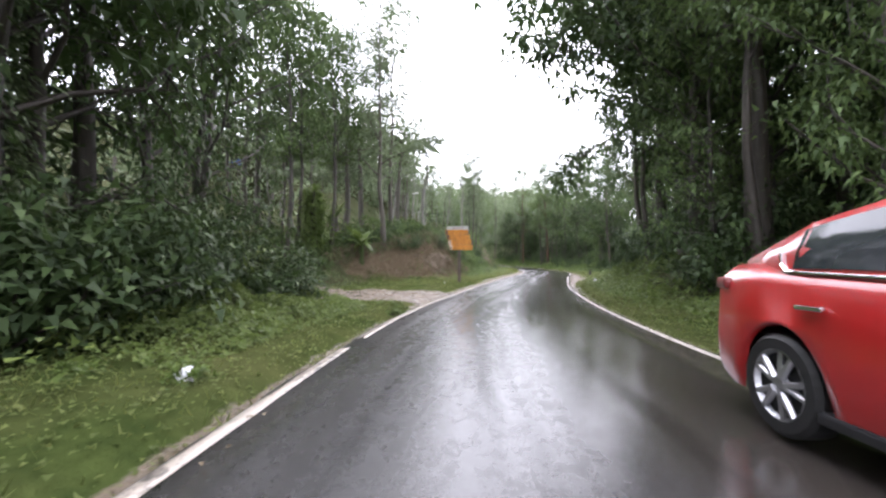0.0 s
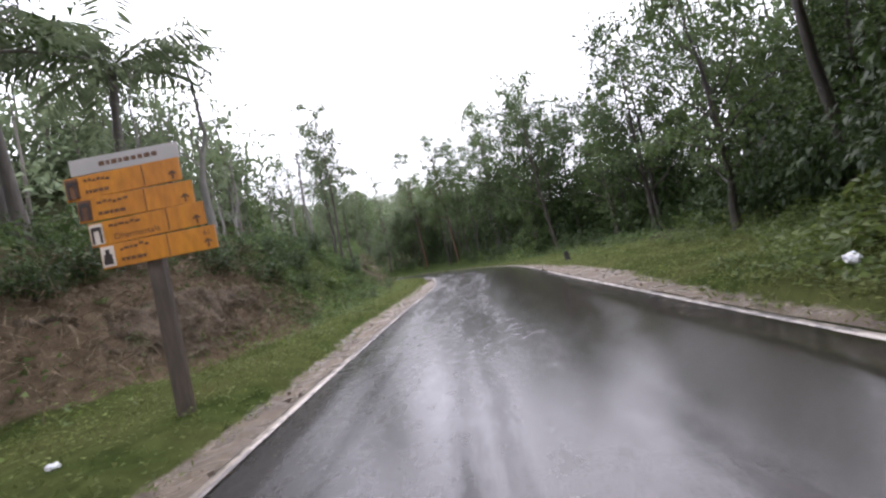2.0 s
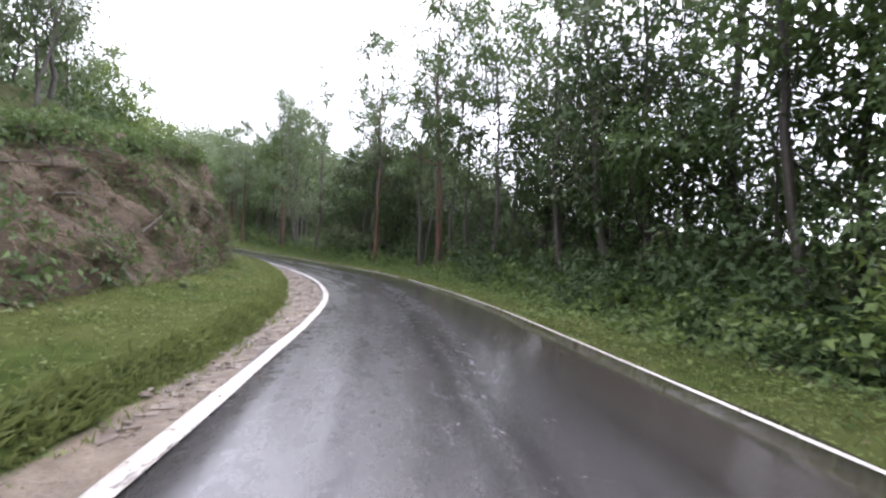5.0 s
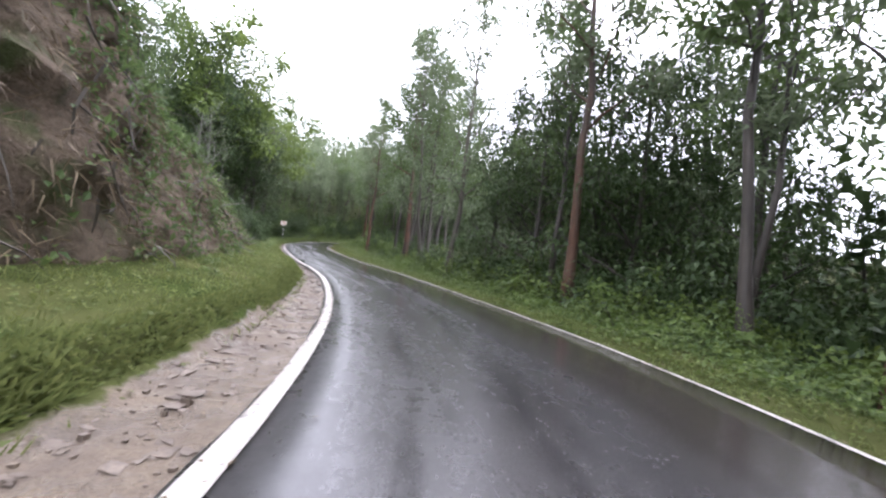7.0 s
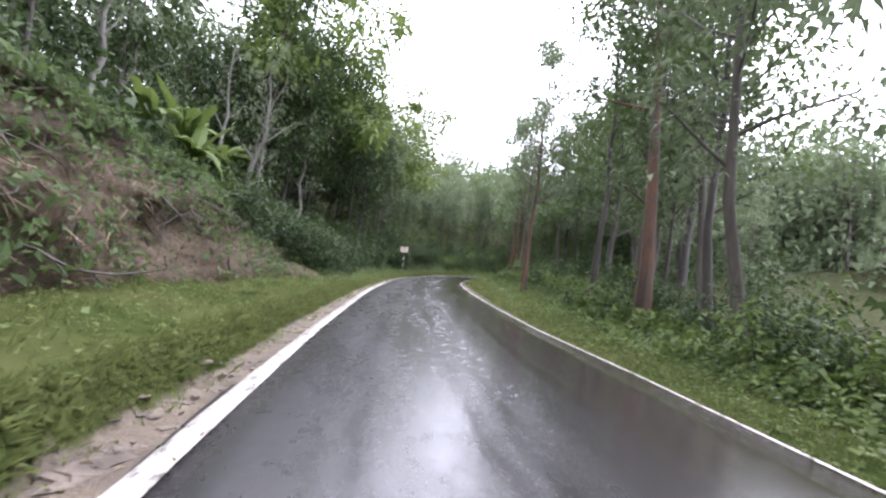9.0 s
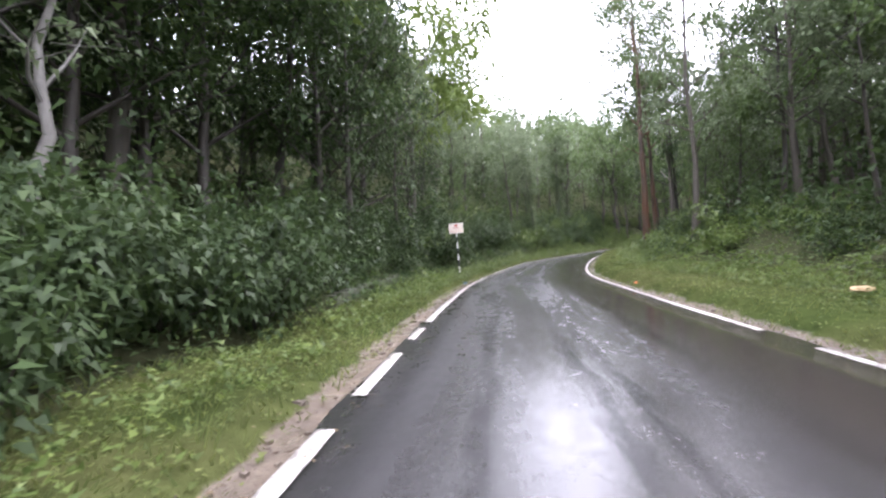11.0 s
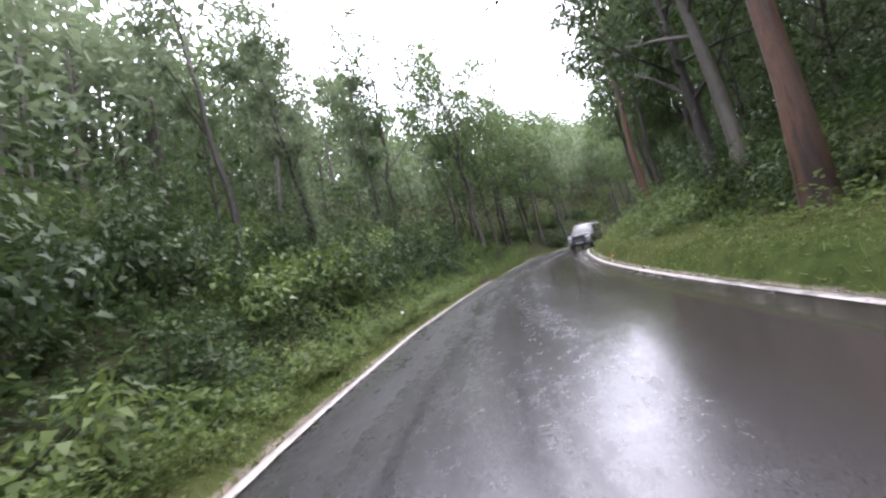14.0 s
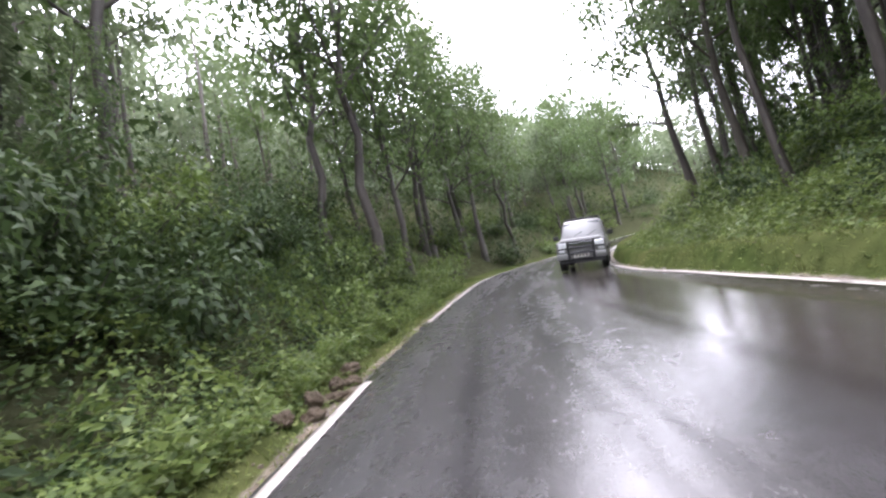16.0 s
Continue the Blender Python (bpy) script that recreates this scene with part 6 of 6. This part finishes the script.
def red_sedan():
    """A four-door sedan, front towards +x, wheels on z = 0."""
    root = tagged(new("sedan"), "glossy red sedan car wet with rain on the road", "car")
    xs = np.concatenate([np.linspace(-2.2, -2.0, 5), np.arange(-1.96, 1.97, 0.06), np.linspace(2.0, 2.2, 5)])
    half = np.interp(xs, [-2.2, -2.14, -2.0, -1.7, -1.0, 0.9, 1.6, 2.0, 2.13, 2.2], [0.60, 0.69, 0.77, 0.83, 0.86, 0.86, 0.83, 0.76, 0.66, 0.52])
    belt = np.interp(xs, [-2.2, -2.0, -1.5, 0.0, 1.0, 1.5, 2.2], [0.93, 0.97, 0.985, 0.93, 0.88, 0.83, 0.62])
    deck = np.interp(xs, [-2.2, -2.12, -1.95, -1.6, 1.0, 1.5, 2.0, 2.2], [0.99, 1.06, 1.085, 1.1, 0.98, 0.92, 0.8, 0.66])
    low = np.interp(xs, [-2.2, -2.05, -1.8, 1.8, 2.05, 2.2], [0.36, 0.27, 0.2, 0.19, 0.22, 0.3])
    for cx in (-1.28, 1.32):
        d = xs - cx
        low = np.where(np.abs(d) < 0.37, np.maximum(low, 0.31 + np.sqrt(np.maximum(0.37**2 - d**2, 0))), low)
    rows = []
    for x, w, b, t, lo in zip(xs, half, belt, deck, low):
        mid = max(lo + 0.02, 0.52)
        side = [(w * 0.95, lo), (w * 0.99, max(lo + 0.01, 0.34)), (w, mid), (w * 0.985, max(mid + 0.01, 0.7)), (w * 0.965, max(0.74, b - 0.05)), (w * 0.93, b), (w * 0.80, b + (t - b) * 0.75), (w * 0.4, t), (0, t + 0.012)]
        rows.append([(x, y, z) for y, z in side] + [(x, -y, z) for y, z in side[-2::-1]])
    body = part("body", loft(rows), RED_PAINT, root)
    # cabin
    cx = np.array([-1.86, -1.6, -1.2, -0.8, -0.4, 0.0, 0.35, 0.7, 1.05, 1.36])
    top = np.array([1.10, 1.2, 1.345, 1.43, 1.465, 1.475, 1.455, 1.35, 1.17, 0.97])
    foot = np.interp(cx, [-1.86, -1.0, 0.5, 1.36], [1.02, 0.97, 0.91, 0.87])
    wid = np.interp(cx, [-1.86, -1.2, 0.6, 1.36], [0.64, 0.775, 0.79, 0.72])
    rows = []
    for x, t, b, w in zip(cx, top, foot, wid):
        k = (t - b) / 0.56
        side = [(w, b), (w - 0.06 * k, b + (t - b) * 0.45), (w - 0.19 * k, t - 0.05 * k), (w - 0.29 * k, t - 0.012), (0, t)]
        rows.append([(x, y, z) for y, z in side] + [(x, -y, z) for y, z in side[-2::-1]])
    cabin = part("roof", loft(rows), RED_PAINT, root)

    def cabin_at(x, v, k):
        t, b, w = np.interp(x, cx, top), np.interp(x, cx, foot), np.interp(x, cx, wid)
        q = (t - b) / 0.56
        pts = [(w, b), (w - 0.06 * q, b + (t - b) * 0.45), (w - 0.19 * q, t - 0.05 * q)]
        y = np.interp(v, [0, 0.47, 1], [p[0] for p in pts])
        z = np.interp(v, [0, 0.47, 1], [p[1] for p in pts])
        return (x, k * (y + 0.006), z)

    for k in (1, -1):
        for x0, x1 in ((-1.24, -0.1), (0.0, 0.95)):
            xx = np.linspace(x0, x1, 8)
            rows = [[cabin_at(x, v, k) for v in np.linspace(0.14, 0.9, 5)] for x in xx]
            part("side_window", loft(rows, False), CAR_GLASS, cabin, "dark tinted side window")
        bm = bmesh.new()
        pts = [Vector(cabin_at(x, 0.07, k)) + Vector((0, k * 0.006, 0)) for x in np.linspace(-1.28, 1.0, 12)]
        pts = [Vector(cabin_at(-1.4, 0.5, k)) + Vector((0, k * 0.006, 0)), Vector(cabin_at(-1.36, 0.22, k)) + Vector((0, k * 0.006, 0))] + pts
        for a, b in zip(pts, pts[1:]):
            rod(bm, a, b, 0.012, None, 6)
        part("window_trim", bm, CHROME, body, "chrome window trim")
    for name, x0, x1 in (("rear_window", -1.74, -1.0), ("windscreen", 0.55, 1.26)):
        rows = []
        for x in np.linspace(x0, x1, 6):
            t, b, w = np.interp(x, cx, top), np.interp(x, cx, foot), np.interp(x, cx, wid)
            e = (w - 0.29 * (t - b) / 0.56) * 0.96
            rows.append([(x, y, t + 0.006 - 0.012 * abs(y / e)) for y in np.linspace(-e, e, 5)])
        part(name, loft(rows, False), CAR_GLASS, cabin, "tinted glass")
    for k in (1, -1):
        for x in (-1.0, 0.1):
            bm = bmesh.new()
            box(bm, (x, k * 0.862, 0.81), (0.19, 0.03, 0.028), 0.008)
            part("door_handle", bm, CHROME, body, "chrome door handle")
        bm = bmesh.new()
        box(bm, (-1.96, k * 0.705, 0.915), (0.3, 0.12, 0.085), 0.03, turn=k * 0.36)
        part("tail_light", bm, LENS_RED, body, "dark red tail light")
        bm = bmesh.new()
        box(bm, (0.05, k * 0.80, 0.215), (2.1, 0.09, 0.07), 0.02)
        part("sill", bm, BLACK_PLASTIC, body)
        bm = bmesh.new()
        box(bm, (2.0, k * 0.62, 0.68), (0.26, 0.2, 0.11), 0.03, turn=k * 0.5)
        part("headlight", bm, LENS_CLEAR, body)
        bm = bmesh.new()
        box(bm, (0.86, k * 0.93, 0.98), (0.12, 0.2, 0.13), 0.035)
        part("mirror", bm, RED_PAINT, body)
        for x in (0.0, 0.95):
            bm = bmesh.new()
            box(bm, (x, k * 0.856, 0.58), (0.008, 0.02, 0.5), 0.0)
            part("door_gap", bm, BLACK_PLASTIC, body)
        for x in (-1.28, 1.32):
            wheel(root, (x, k * 0.745, 0.315), 0.315, 0.2, ALLOY, k)
    bm = bmesh.new()
    box(bm, (0, 0, 0.42), (3.9, 1.3, 0.34), 0.05)
    part("underbody", bm, BLACK_PLASTIC, root)
    # stands in the oncoming lane, facing back along the road
    root.matrix_basis = Matrix.Translation((2.87, 1.42, float(road_at(1.4, -2.25)[2]) + 0.015)) @ Matrix.Rotation(radians(-90 - 1.5), 4, "Z")


def off_roader():
    """A boxy off-road wagon with a bull bar, front towards +x, wheels on z = 0."""
    root = tagged(new("off_roader"), "silver boxy off-road wagon with bull bar and roof rack", "car")
    bm = bmesh.new()
    box(bm, (-0.1, 0, 0.78), (4.0, 1.66, 0.62), 0.07)
    body = part("body", bm, SILVER_PAINT, root)
    bm = bmesh.new()
    box(bm, (1.35, 0, 1.08), (1.15, 1.42, 0.16), 0.06)
    part("bonnet", bm, SILVER_PAINT, body)
    z0, z1 = 1.06, 1.80
    rows = []
    for x, w, t in ((-2.05, 0.80, z1 - 0.06), (-1.9, 0.81, z1), (0.25, 0.81, z1), (0.42, 0.80, z1 - 0.05), (0.9, 0.78, z0 + 0.06)):
        q = (t - z0) / (z1 - z0)
        side = [(w, z0), (w - 0.02 * q, z0 + (t - z0) * 0.4), (w - 0.12 * q, t - 0.06 * q), (w - 0.2 * q, t), (0, t + 0.02 * q)]
        rows.append([(x, y, z) for y, z in side] + [(x, -y, z) for y, z in side[-2::-1]])
    cabin = part("cabin", loft(rows), SILVER_PAINT, root)
    rows = [[(0.455 + 0.40 * v, y * (1 + 0.07 * v), z1 - 0.085 - 0.60 * v) for y in np.linspace(-0.64, 0.64, 4)] for v in np.linspace(0, 1, 4)]
    part("windscreen", loft(rows, False), DULL_GLASS, cabin, "rain-wet grey windscreen")
    for y0, y1 in ((-0.42, 0.0), (0.08, 0.5)):
        bm = bmesh.new()
        rod(bm, (0.87, y0, 1.13), (0.72, y1, 1.365), 0.014)
        part("wiper", bm, BLACK_PLASTIC, cabin, "thin black wiper arm")
    for k in (1, -1):
        for x0, x1 in ((-1.85, -1.1), (-1.0, -0.35), (-0.25, 0.45)):
            rows = [[(x, k * y, z) for y, z in ((0.806, z0 + 0.1), (0.80, z0 + 0.3), (0.715, z1 - 0.1))] for x in (x0, x1)]
            part("side_window", loft(rows, False), CAR_GLASS, cabin)
        bm = bmesh.new()
        box(bm, (0.62, k * 0.97, 1.22), (0.09, 0.2, 0.17), 0.03)
        rod(bm, (0.62, k * 0.8, 1.16), (0.62, k * 0.95, 1.2), 0.015)
        part("mirror", bm, BLACK_PLASTIC, body)
        bm = bmesh.new()
        box(bm, (1.91, k * 0.62, 0.93), (0.08, 0.3, 0.2), 0.03)
        part("headlight", bm, LENS_CLEAR, body, "clear rectangular headlight")
        bm = bmesh.new()
        box(bm, (1.92, k * 0.66, 0.74), (0.06, 0.2, 0.09), 0.02)
        part("indicator", bm, LENS_CLEAR, body)
        for x in (-1.35, 1.25):
            wheel(root, (x, k * 0.72, 0.36), 0.36, 0.23, ALLOY, k)
            bm = bmesh.new()
            box(bm, (x, k * 0.83, 0.72), (0.92, 0.1, 0.16), 0.04)
            part("wheel_arch", bm, BLACK_PLASTIC, body)
    bm = bmesh.new()
    box(bm, (1.9, 0, 0.93), (0.06, 0.78, 0.24), 0.02)
    grille = part("grille", bm, BLACK_PLASTIC, body)
    for z in (0.86, 0.93, 1.0):
        boxed("grille_bar", (1.94, 0, z), (0.02, 0.74, 0.018), CHROME, grille, 0.003)
    bm = bmesh.new()
    box(bm, (1.98, 0, 0.55), (0.2, 1.7, 0.2), 0.06)
    bumper = part("bumper", bm, SILVER_PAINT, body, "silver bumper")
    boxed("valance", (1.9, 0, 0.38), (0.2, 1.5, 0.16), BLACK_PLASTIC, bumper, 0.03)
    boxed("number_plate", (2.09, 0, 0.56), (0.012, 0.5, 0.11), POLE_WHITE, bumper, 0.003)
    for x in (-0.16, -0.05, 0.06, 0.17):
        boxed("plate_bar", (2.098, x, 0.56), (0.008, 0.06, 0.06), INK, bumper, 0.0)
    bm = bmesh.new()
    for y in (-0.42, 0.42):
        rod(bm, (2.1, y, 0.42), (2.14, y, 1.08), 0.045)
    for z in (0.66, 0.85, 1.05):
        rod(bm, (2.13, -0.42, z), (2.13, 0.42, z), 0.036)
    for y in (-0.42, 0.42):
        rod(bm, (2.11, y, 0.85), (2.05, y * 1.85, 0.82), 0.026)
    part("bull_bar", bm, BLACK_PLASTIC, body, "black tubular bull bar")
    bm = bmesh.new()
    for y in (-0.62, 0.62):
        rod(bm, (-1.8, y, 1.89), (0.2, y, 1.89), 0.018)
    for x in np.linspace(-1.8, 0.2, 6):
        rod(bm, (x, -0.62, 1.89), (x, 0.62, 1.89), 0.014)
        for y in (-0.62, 0.62):
            rod(bm, (x, y, 1.78), (x, y, 1.89), 0.012)
    part("roof_rack", bm, BLACK_PLASTIC, cabin, "black roof rack")
    for y in (-0.25, 0.3):
        rodded("wiper", (0.86, y, 1.13), (0.66, y + 0.28, 1.4), 0.012, BLACK_PLASTIC, cabin, sides=6)
    bm = bmesh.new()
    box(bm, (-0.1, 0, 0.5), (3.6, 1.2, 0.3), 0.04)
    part("underbody", bm, BLACK_PLASTIC, root)
    s = 172.4
    p = road_at(s, -1.75)
    root.matrix_basis = Matrix.Translation(Vector(p) + Vector((0, 0, 0.015))) @ Matrix.Rotation(heading(s) + radians(-90 - 6), 4, "Z") @ Matrix.Rotation(radians(4.5), 4, "Y") @ Matrix.Rotation(radians(-5.5), 4, "X")


# ---- small things beside the road ----
def lump(name, at, size, material, label, category, seed, group="", flat=0.6):
    """An uneven crumpled or weathered lump resting on the ground."""
    bm = bmesh.new()
    bmesh.ops.create_icosphere(bm, subdivisions=3, radius=1.0)
    for v in bm.verts:
        n = noise.noise(v.co * 1.7 + Vector((seed * 3.1, 0, 0))) * 0.35 + noise.noise(v.co * 5 + Vector((0, seed, 0))) * 0.16
        v.co = Vector((v.co.x * size[0], v.co.y * size[1], (v.co.z + flat) * size[2])) * (1 + n)
    me = bpy.data.meshes.new(name)
    bm.to_mesh(me)
    bm.free()
    me.materials.append(material)
    ob = tagged(new(name, me), label, category, group)
    ob.matrix_basis = Matrix.Translation(at) @ Matrix.Rotation(seed * 1.3, 4, "Z")
    return ob


def stump(s, l, tall):
    bm = bmesh.new()
    n, rows = 14, []
    for h, r in ((-0.1, 1.35), (0.1, 1.08), (0.5, 0.95), (0.85, 0.92), (1.0, 0.9)):
        rows.append([bm.verts.new((r * 0.11 * math.cos(k * 2 * math.pi / n) * (1 + 0.13 * math.sin(k * 2.7)), r * 0.11 * math.sin(k * 2 * math.pi / n), h * tall + 0.03 * math.sin(k * 1.9) * (h > 0.9))) for k in range(n)])
    for a, b in zip(rows, rows[1:]):
        for k in range(n):
            bm.faces.new((a[k], a[(k + 1) % n], b[(k + 1) % n], b[k]))
    bm.faces.new(rows[-1])
    me = bpy.data.meshes.new("stump")
    bm.to_mesh(me)
    bm.free()
    me.materials.append(STUMP_DARK)
    ob = tagged(new("stump", me), "short dark wet wooden stump in the grass", "stump")
    ob.matrix_basis = Matrix.Translation(Vector(land_at(s, l)))


def low_wall():
    root = tagged(new("low_wall"), "low mossy stone wall half hidden by creepers", "wall")
    rng = np.random.default_rng(12)
    for i in range(14):
        s = 117.0 + i * 0.42
        p = land_at(s, 4.95)
        ob = boxed("stone", (0, 0, 0.1), (rng.uniform(0.36, 0.41), 0.28, rng.uniform(0.3, 0.38)), STONE_MOSS, root, 0.03)
        ob.matrix_basis = Matrix.Translation(Vector(p)) @ Matrix.Rotation(heading(s) + radians(90) + rng.normal(0, 0.05), 4, "Z")


direction_boards()
go_slow_sign()
red_sedan()
off_roader()
stump(36.8, -3.75, 0.34)
low_wall()
BAG = "crumpled white plastic bag lying in the grass"
lump("plastic_bag", land_at(4.1, 3.17), (0.11, 0.09, 0.07), PLASTIC_WHITE, BAG, "litter", 1, "litter")
lump("plastic_bag", land_at(22.7, 4.05), (0.08, 0.05, 0.03), PLASTIC_WHITE, BAG, "litter", 2, "litter")
lump("plastic_bag", land_at(23.3, -3.6, 0.1), (0.09, 0.07, 0.06), PLASTIC_WHITE, BAG, "litter", 3, "litter")
lump("plastic_bag", land_at(149.45, 3.85, 0.17), (0.17, 0.1, 0.05), PLASTIC_WHITE, BAG, "litter", 4, "litter")
lump("plastic_wrapper", land_at(125.1, 2.8), (0.09, 0.05, 0.03), PLASTIC_BLUE, "bright blue plastic wrapper on the dirt shoulder", "litter", 5, "litter")
lump("plastic_wrapper", land_at(120.3, -2.8), (0.07, 0.05, 0.03), PLASTIC_ORANGE, "orange plastic wrapper at the road's edge", "litter", 6, "litter")
lump("plastic_wrapper", land_at(150.5, -2.75), (0.07, 0.05, 0.025), PLASTIC_ORANGE, "orange plastic wrapper at the road's edge", "litter", 7, "litter")
lump("card_scrap", land_at(114.6, -4.5, 0.1), (0.2, 0.12, 0.05), PAPER_TAN, "soggy tan scrap of cardboard on the bushes", "litter", 8, "litter")
for k, (s, l) in enumerate(((159.0, 2.86), (159.3, 2.98), (159.6, 2.84), (159.9, 2.95), (160.2, 2.88), (160.6, 3.02), (158.7, 3.05))):
    lump("clod", land_at(s, l), (0.13 + 0.03 * (k % 3), 0.1, 0.08 + 0.015 * (k % 2)), EARTH, "clod of brown earth fallen beside the road", "clod", 20 + k, "fallen clods")


def gutter_rubble():
    """Broken stones, clods and fallen leaves in the gutters."""
    rng = np.random.default_rng(33)
    stones, litter = Soup(), Soup()
    cube = np.array([[x, y, z] for x in (-1, 1) for y in (-1, 1) for z in (-1, 1)], float)
    faces = [(0, 1, 3, 2), (4, 6, 7, 5), (0, 4, 5, 1), (2, 3, 7, 6), (0, 2, 6, 4), (1, 5, 7, 3)]
    for lo, hi, side, n in ((52, 92, 1, 1300), (108, 126, 1, 260), (150, 160, 1, 160), (112, 136, -1, 200), (26, 42, -1, 160), (10, 44, 1, 420)):
        for _ in range(n):
            s = rng.uniform(lo, hi)
            a = table(LEFT_VERGE if side > 0 else RIGHT_VERGE, s)[0]
            l = side * (half_width(s, side > 0) + 0.12 + rng.uniform(0, 1) * max(a, 0.15))
            k = min(rng.exponential(0.007) + 0.004, 0.035)
            flat = np.ones(3)
            if lo == 52 and rng.uniform() < 0.5:
                k, flat = rng.uniform(0.015, 0.065), np.array([1, 1, 0.16])
            stones.add(land_at(s, l, 0.005) + cube * rng.uniform(0.5, 1.3, 3) * k * flat + rng.normal(0, 0.25, (8, 3)) * (1.6 if flat[2] < 1 else 1.0) * k * flat, faces)
    n = 2600
    s = rng.uniform(-4, 170, n)
    side = rng.choice([1, -1], n)
    l = side * (half_width(s, side > 0) + rng.normal(0.25, 0.28, n))
    p = np.where((np.abs(l) > half_width(s, side > 0) + 0.1)[:, None], land_at(s, l, 0.02), road_at(s, l, 0.022))
    sprigs(litter, p, rng.normal(0, 1, (n, 3)) * [1, 1, 0.15], rng.normal(0, 0.2, (n, 3)) + [0, 0, 1], rng.uniform(0.03, 0.08, n), rng.uniform(0.02, 0.04, n))
    tagged(new("gravel", stones.mesh("gravel", RUBBLE)), "broken stones and clods in the dirt gutters", "gravel", kind="stuff")
    tagged(new("fallen_leaves", litter.mesh("fallen_leaves", STRAW)), "wet brown fallen leaves along the road's edge", "leaf litter", kind="stuff")


gutter_rubble()


def tarpaulin_shelter():
    """A blue plastic sheet tied over four thin poles among the trees."""
    root = tagged(new("tarpaulin_shelter"), "blue tarpaulin tied over thin poles among the trees", "shelter")
    foot = Vector(land_at(28.7, 23.3, -0.2))
    for x in (-0.38, 0.38):
        for y in (-0.25, 0.25):
            rodded("pole", (x, y, 0), (x, y, 4.2 + 0.12 * x - 0.3 * y), 0.035, BARK_DARK, root, sides=6)
    n, rows = 9, []
    bm = bmesh.new()
    for i in range(n):
        x = -0.48 + 0.96 * i / (n - 1)
        rows.append([bm.verts.new((x, y, 4.22 + 0.12 * x - 0.3 * y - 0.1 * math.cos(x * 1.6) * math.cos(y * 2.4) + 0.02 * math.sin(7 * x + 5 * y))) for y in np.linspace(-0.34, 0.34, 7)])
    for a, b in zip(rows, rows[1:]):
        for k in range(6):
            bm.faces.new((a[k], b[k], b[k + 1], a[k + 1]))
    bmesh.ops.solidify(bm, geom=bm.faces[:], thickness=0.01)
    part("sheet", bm, PLASTIC_BLUE, root, "sagging blue plastic sheet")
    root.matrix_basis = Matrix.Translation(foot)


tarpaulin_shelter()
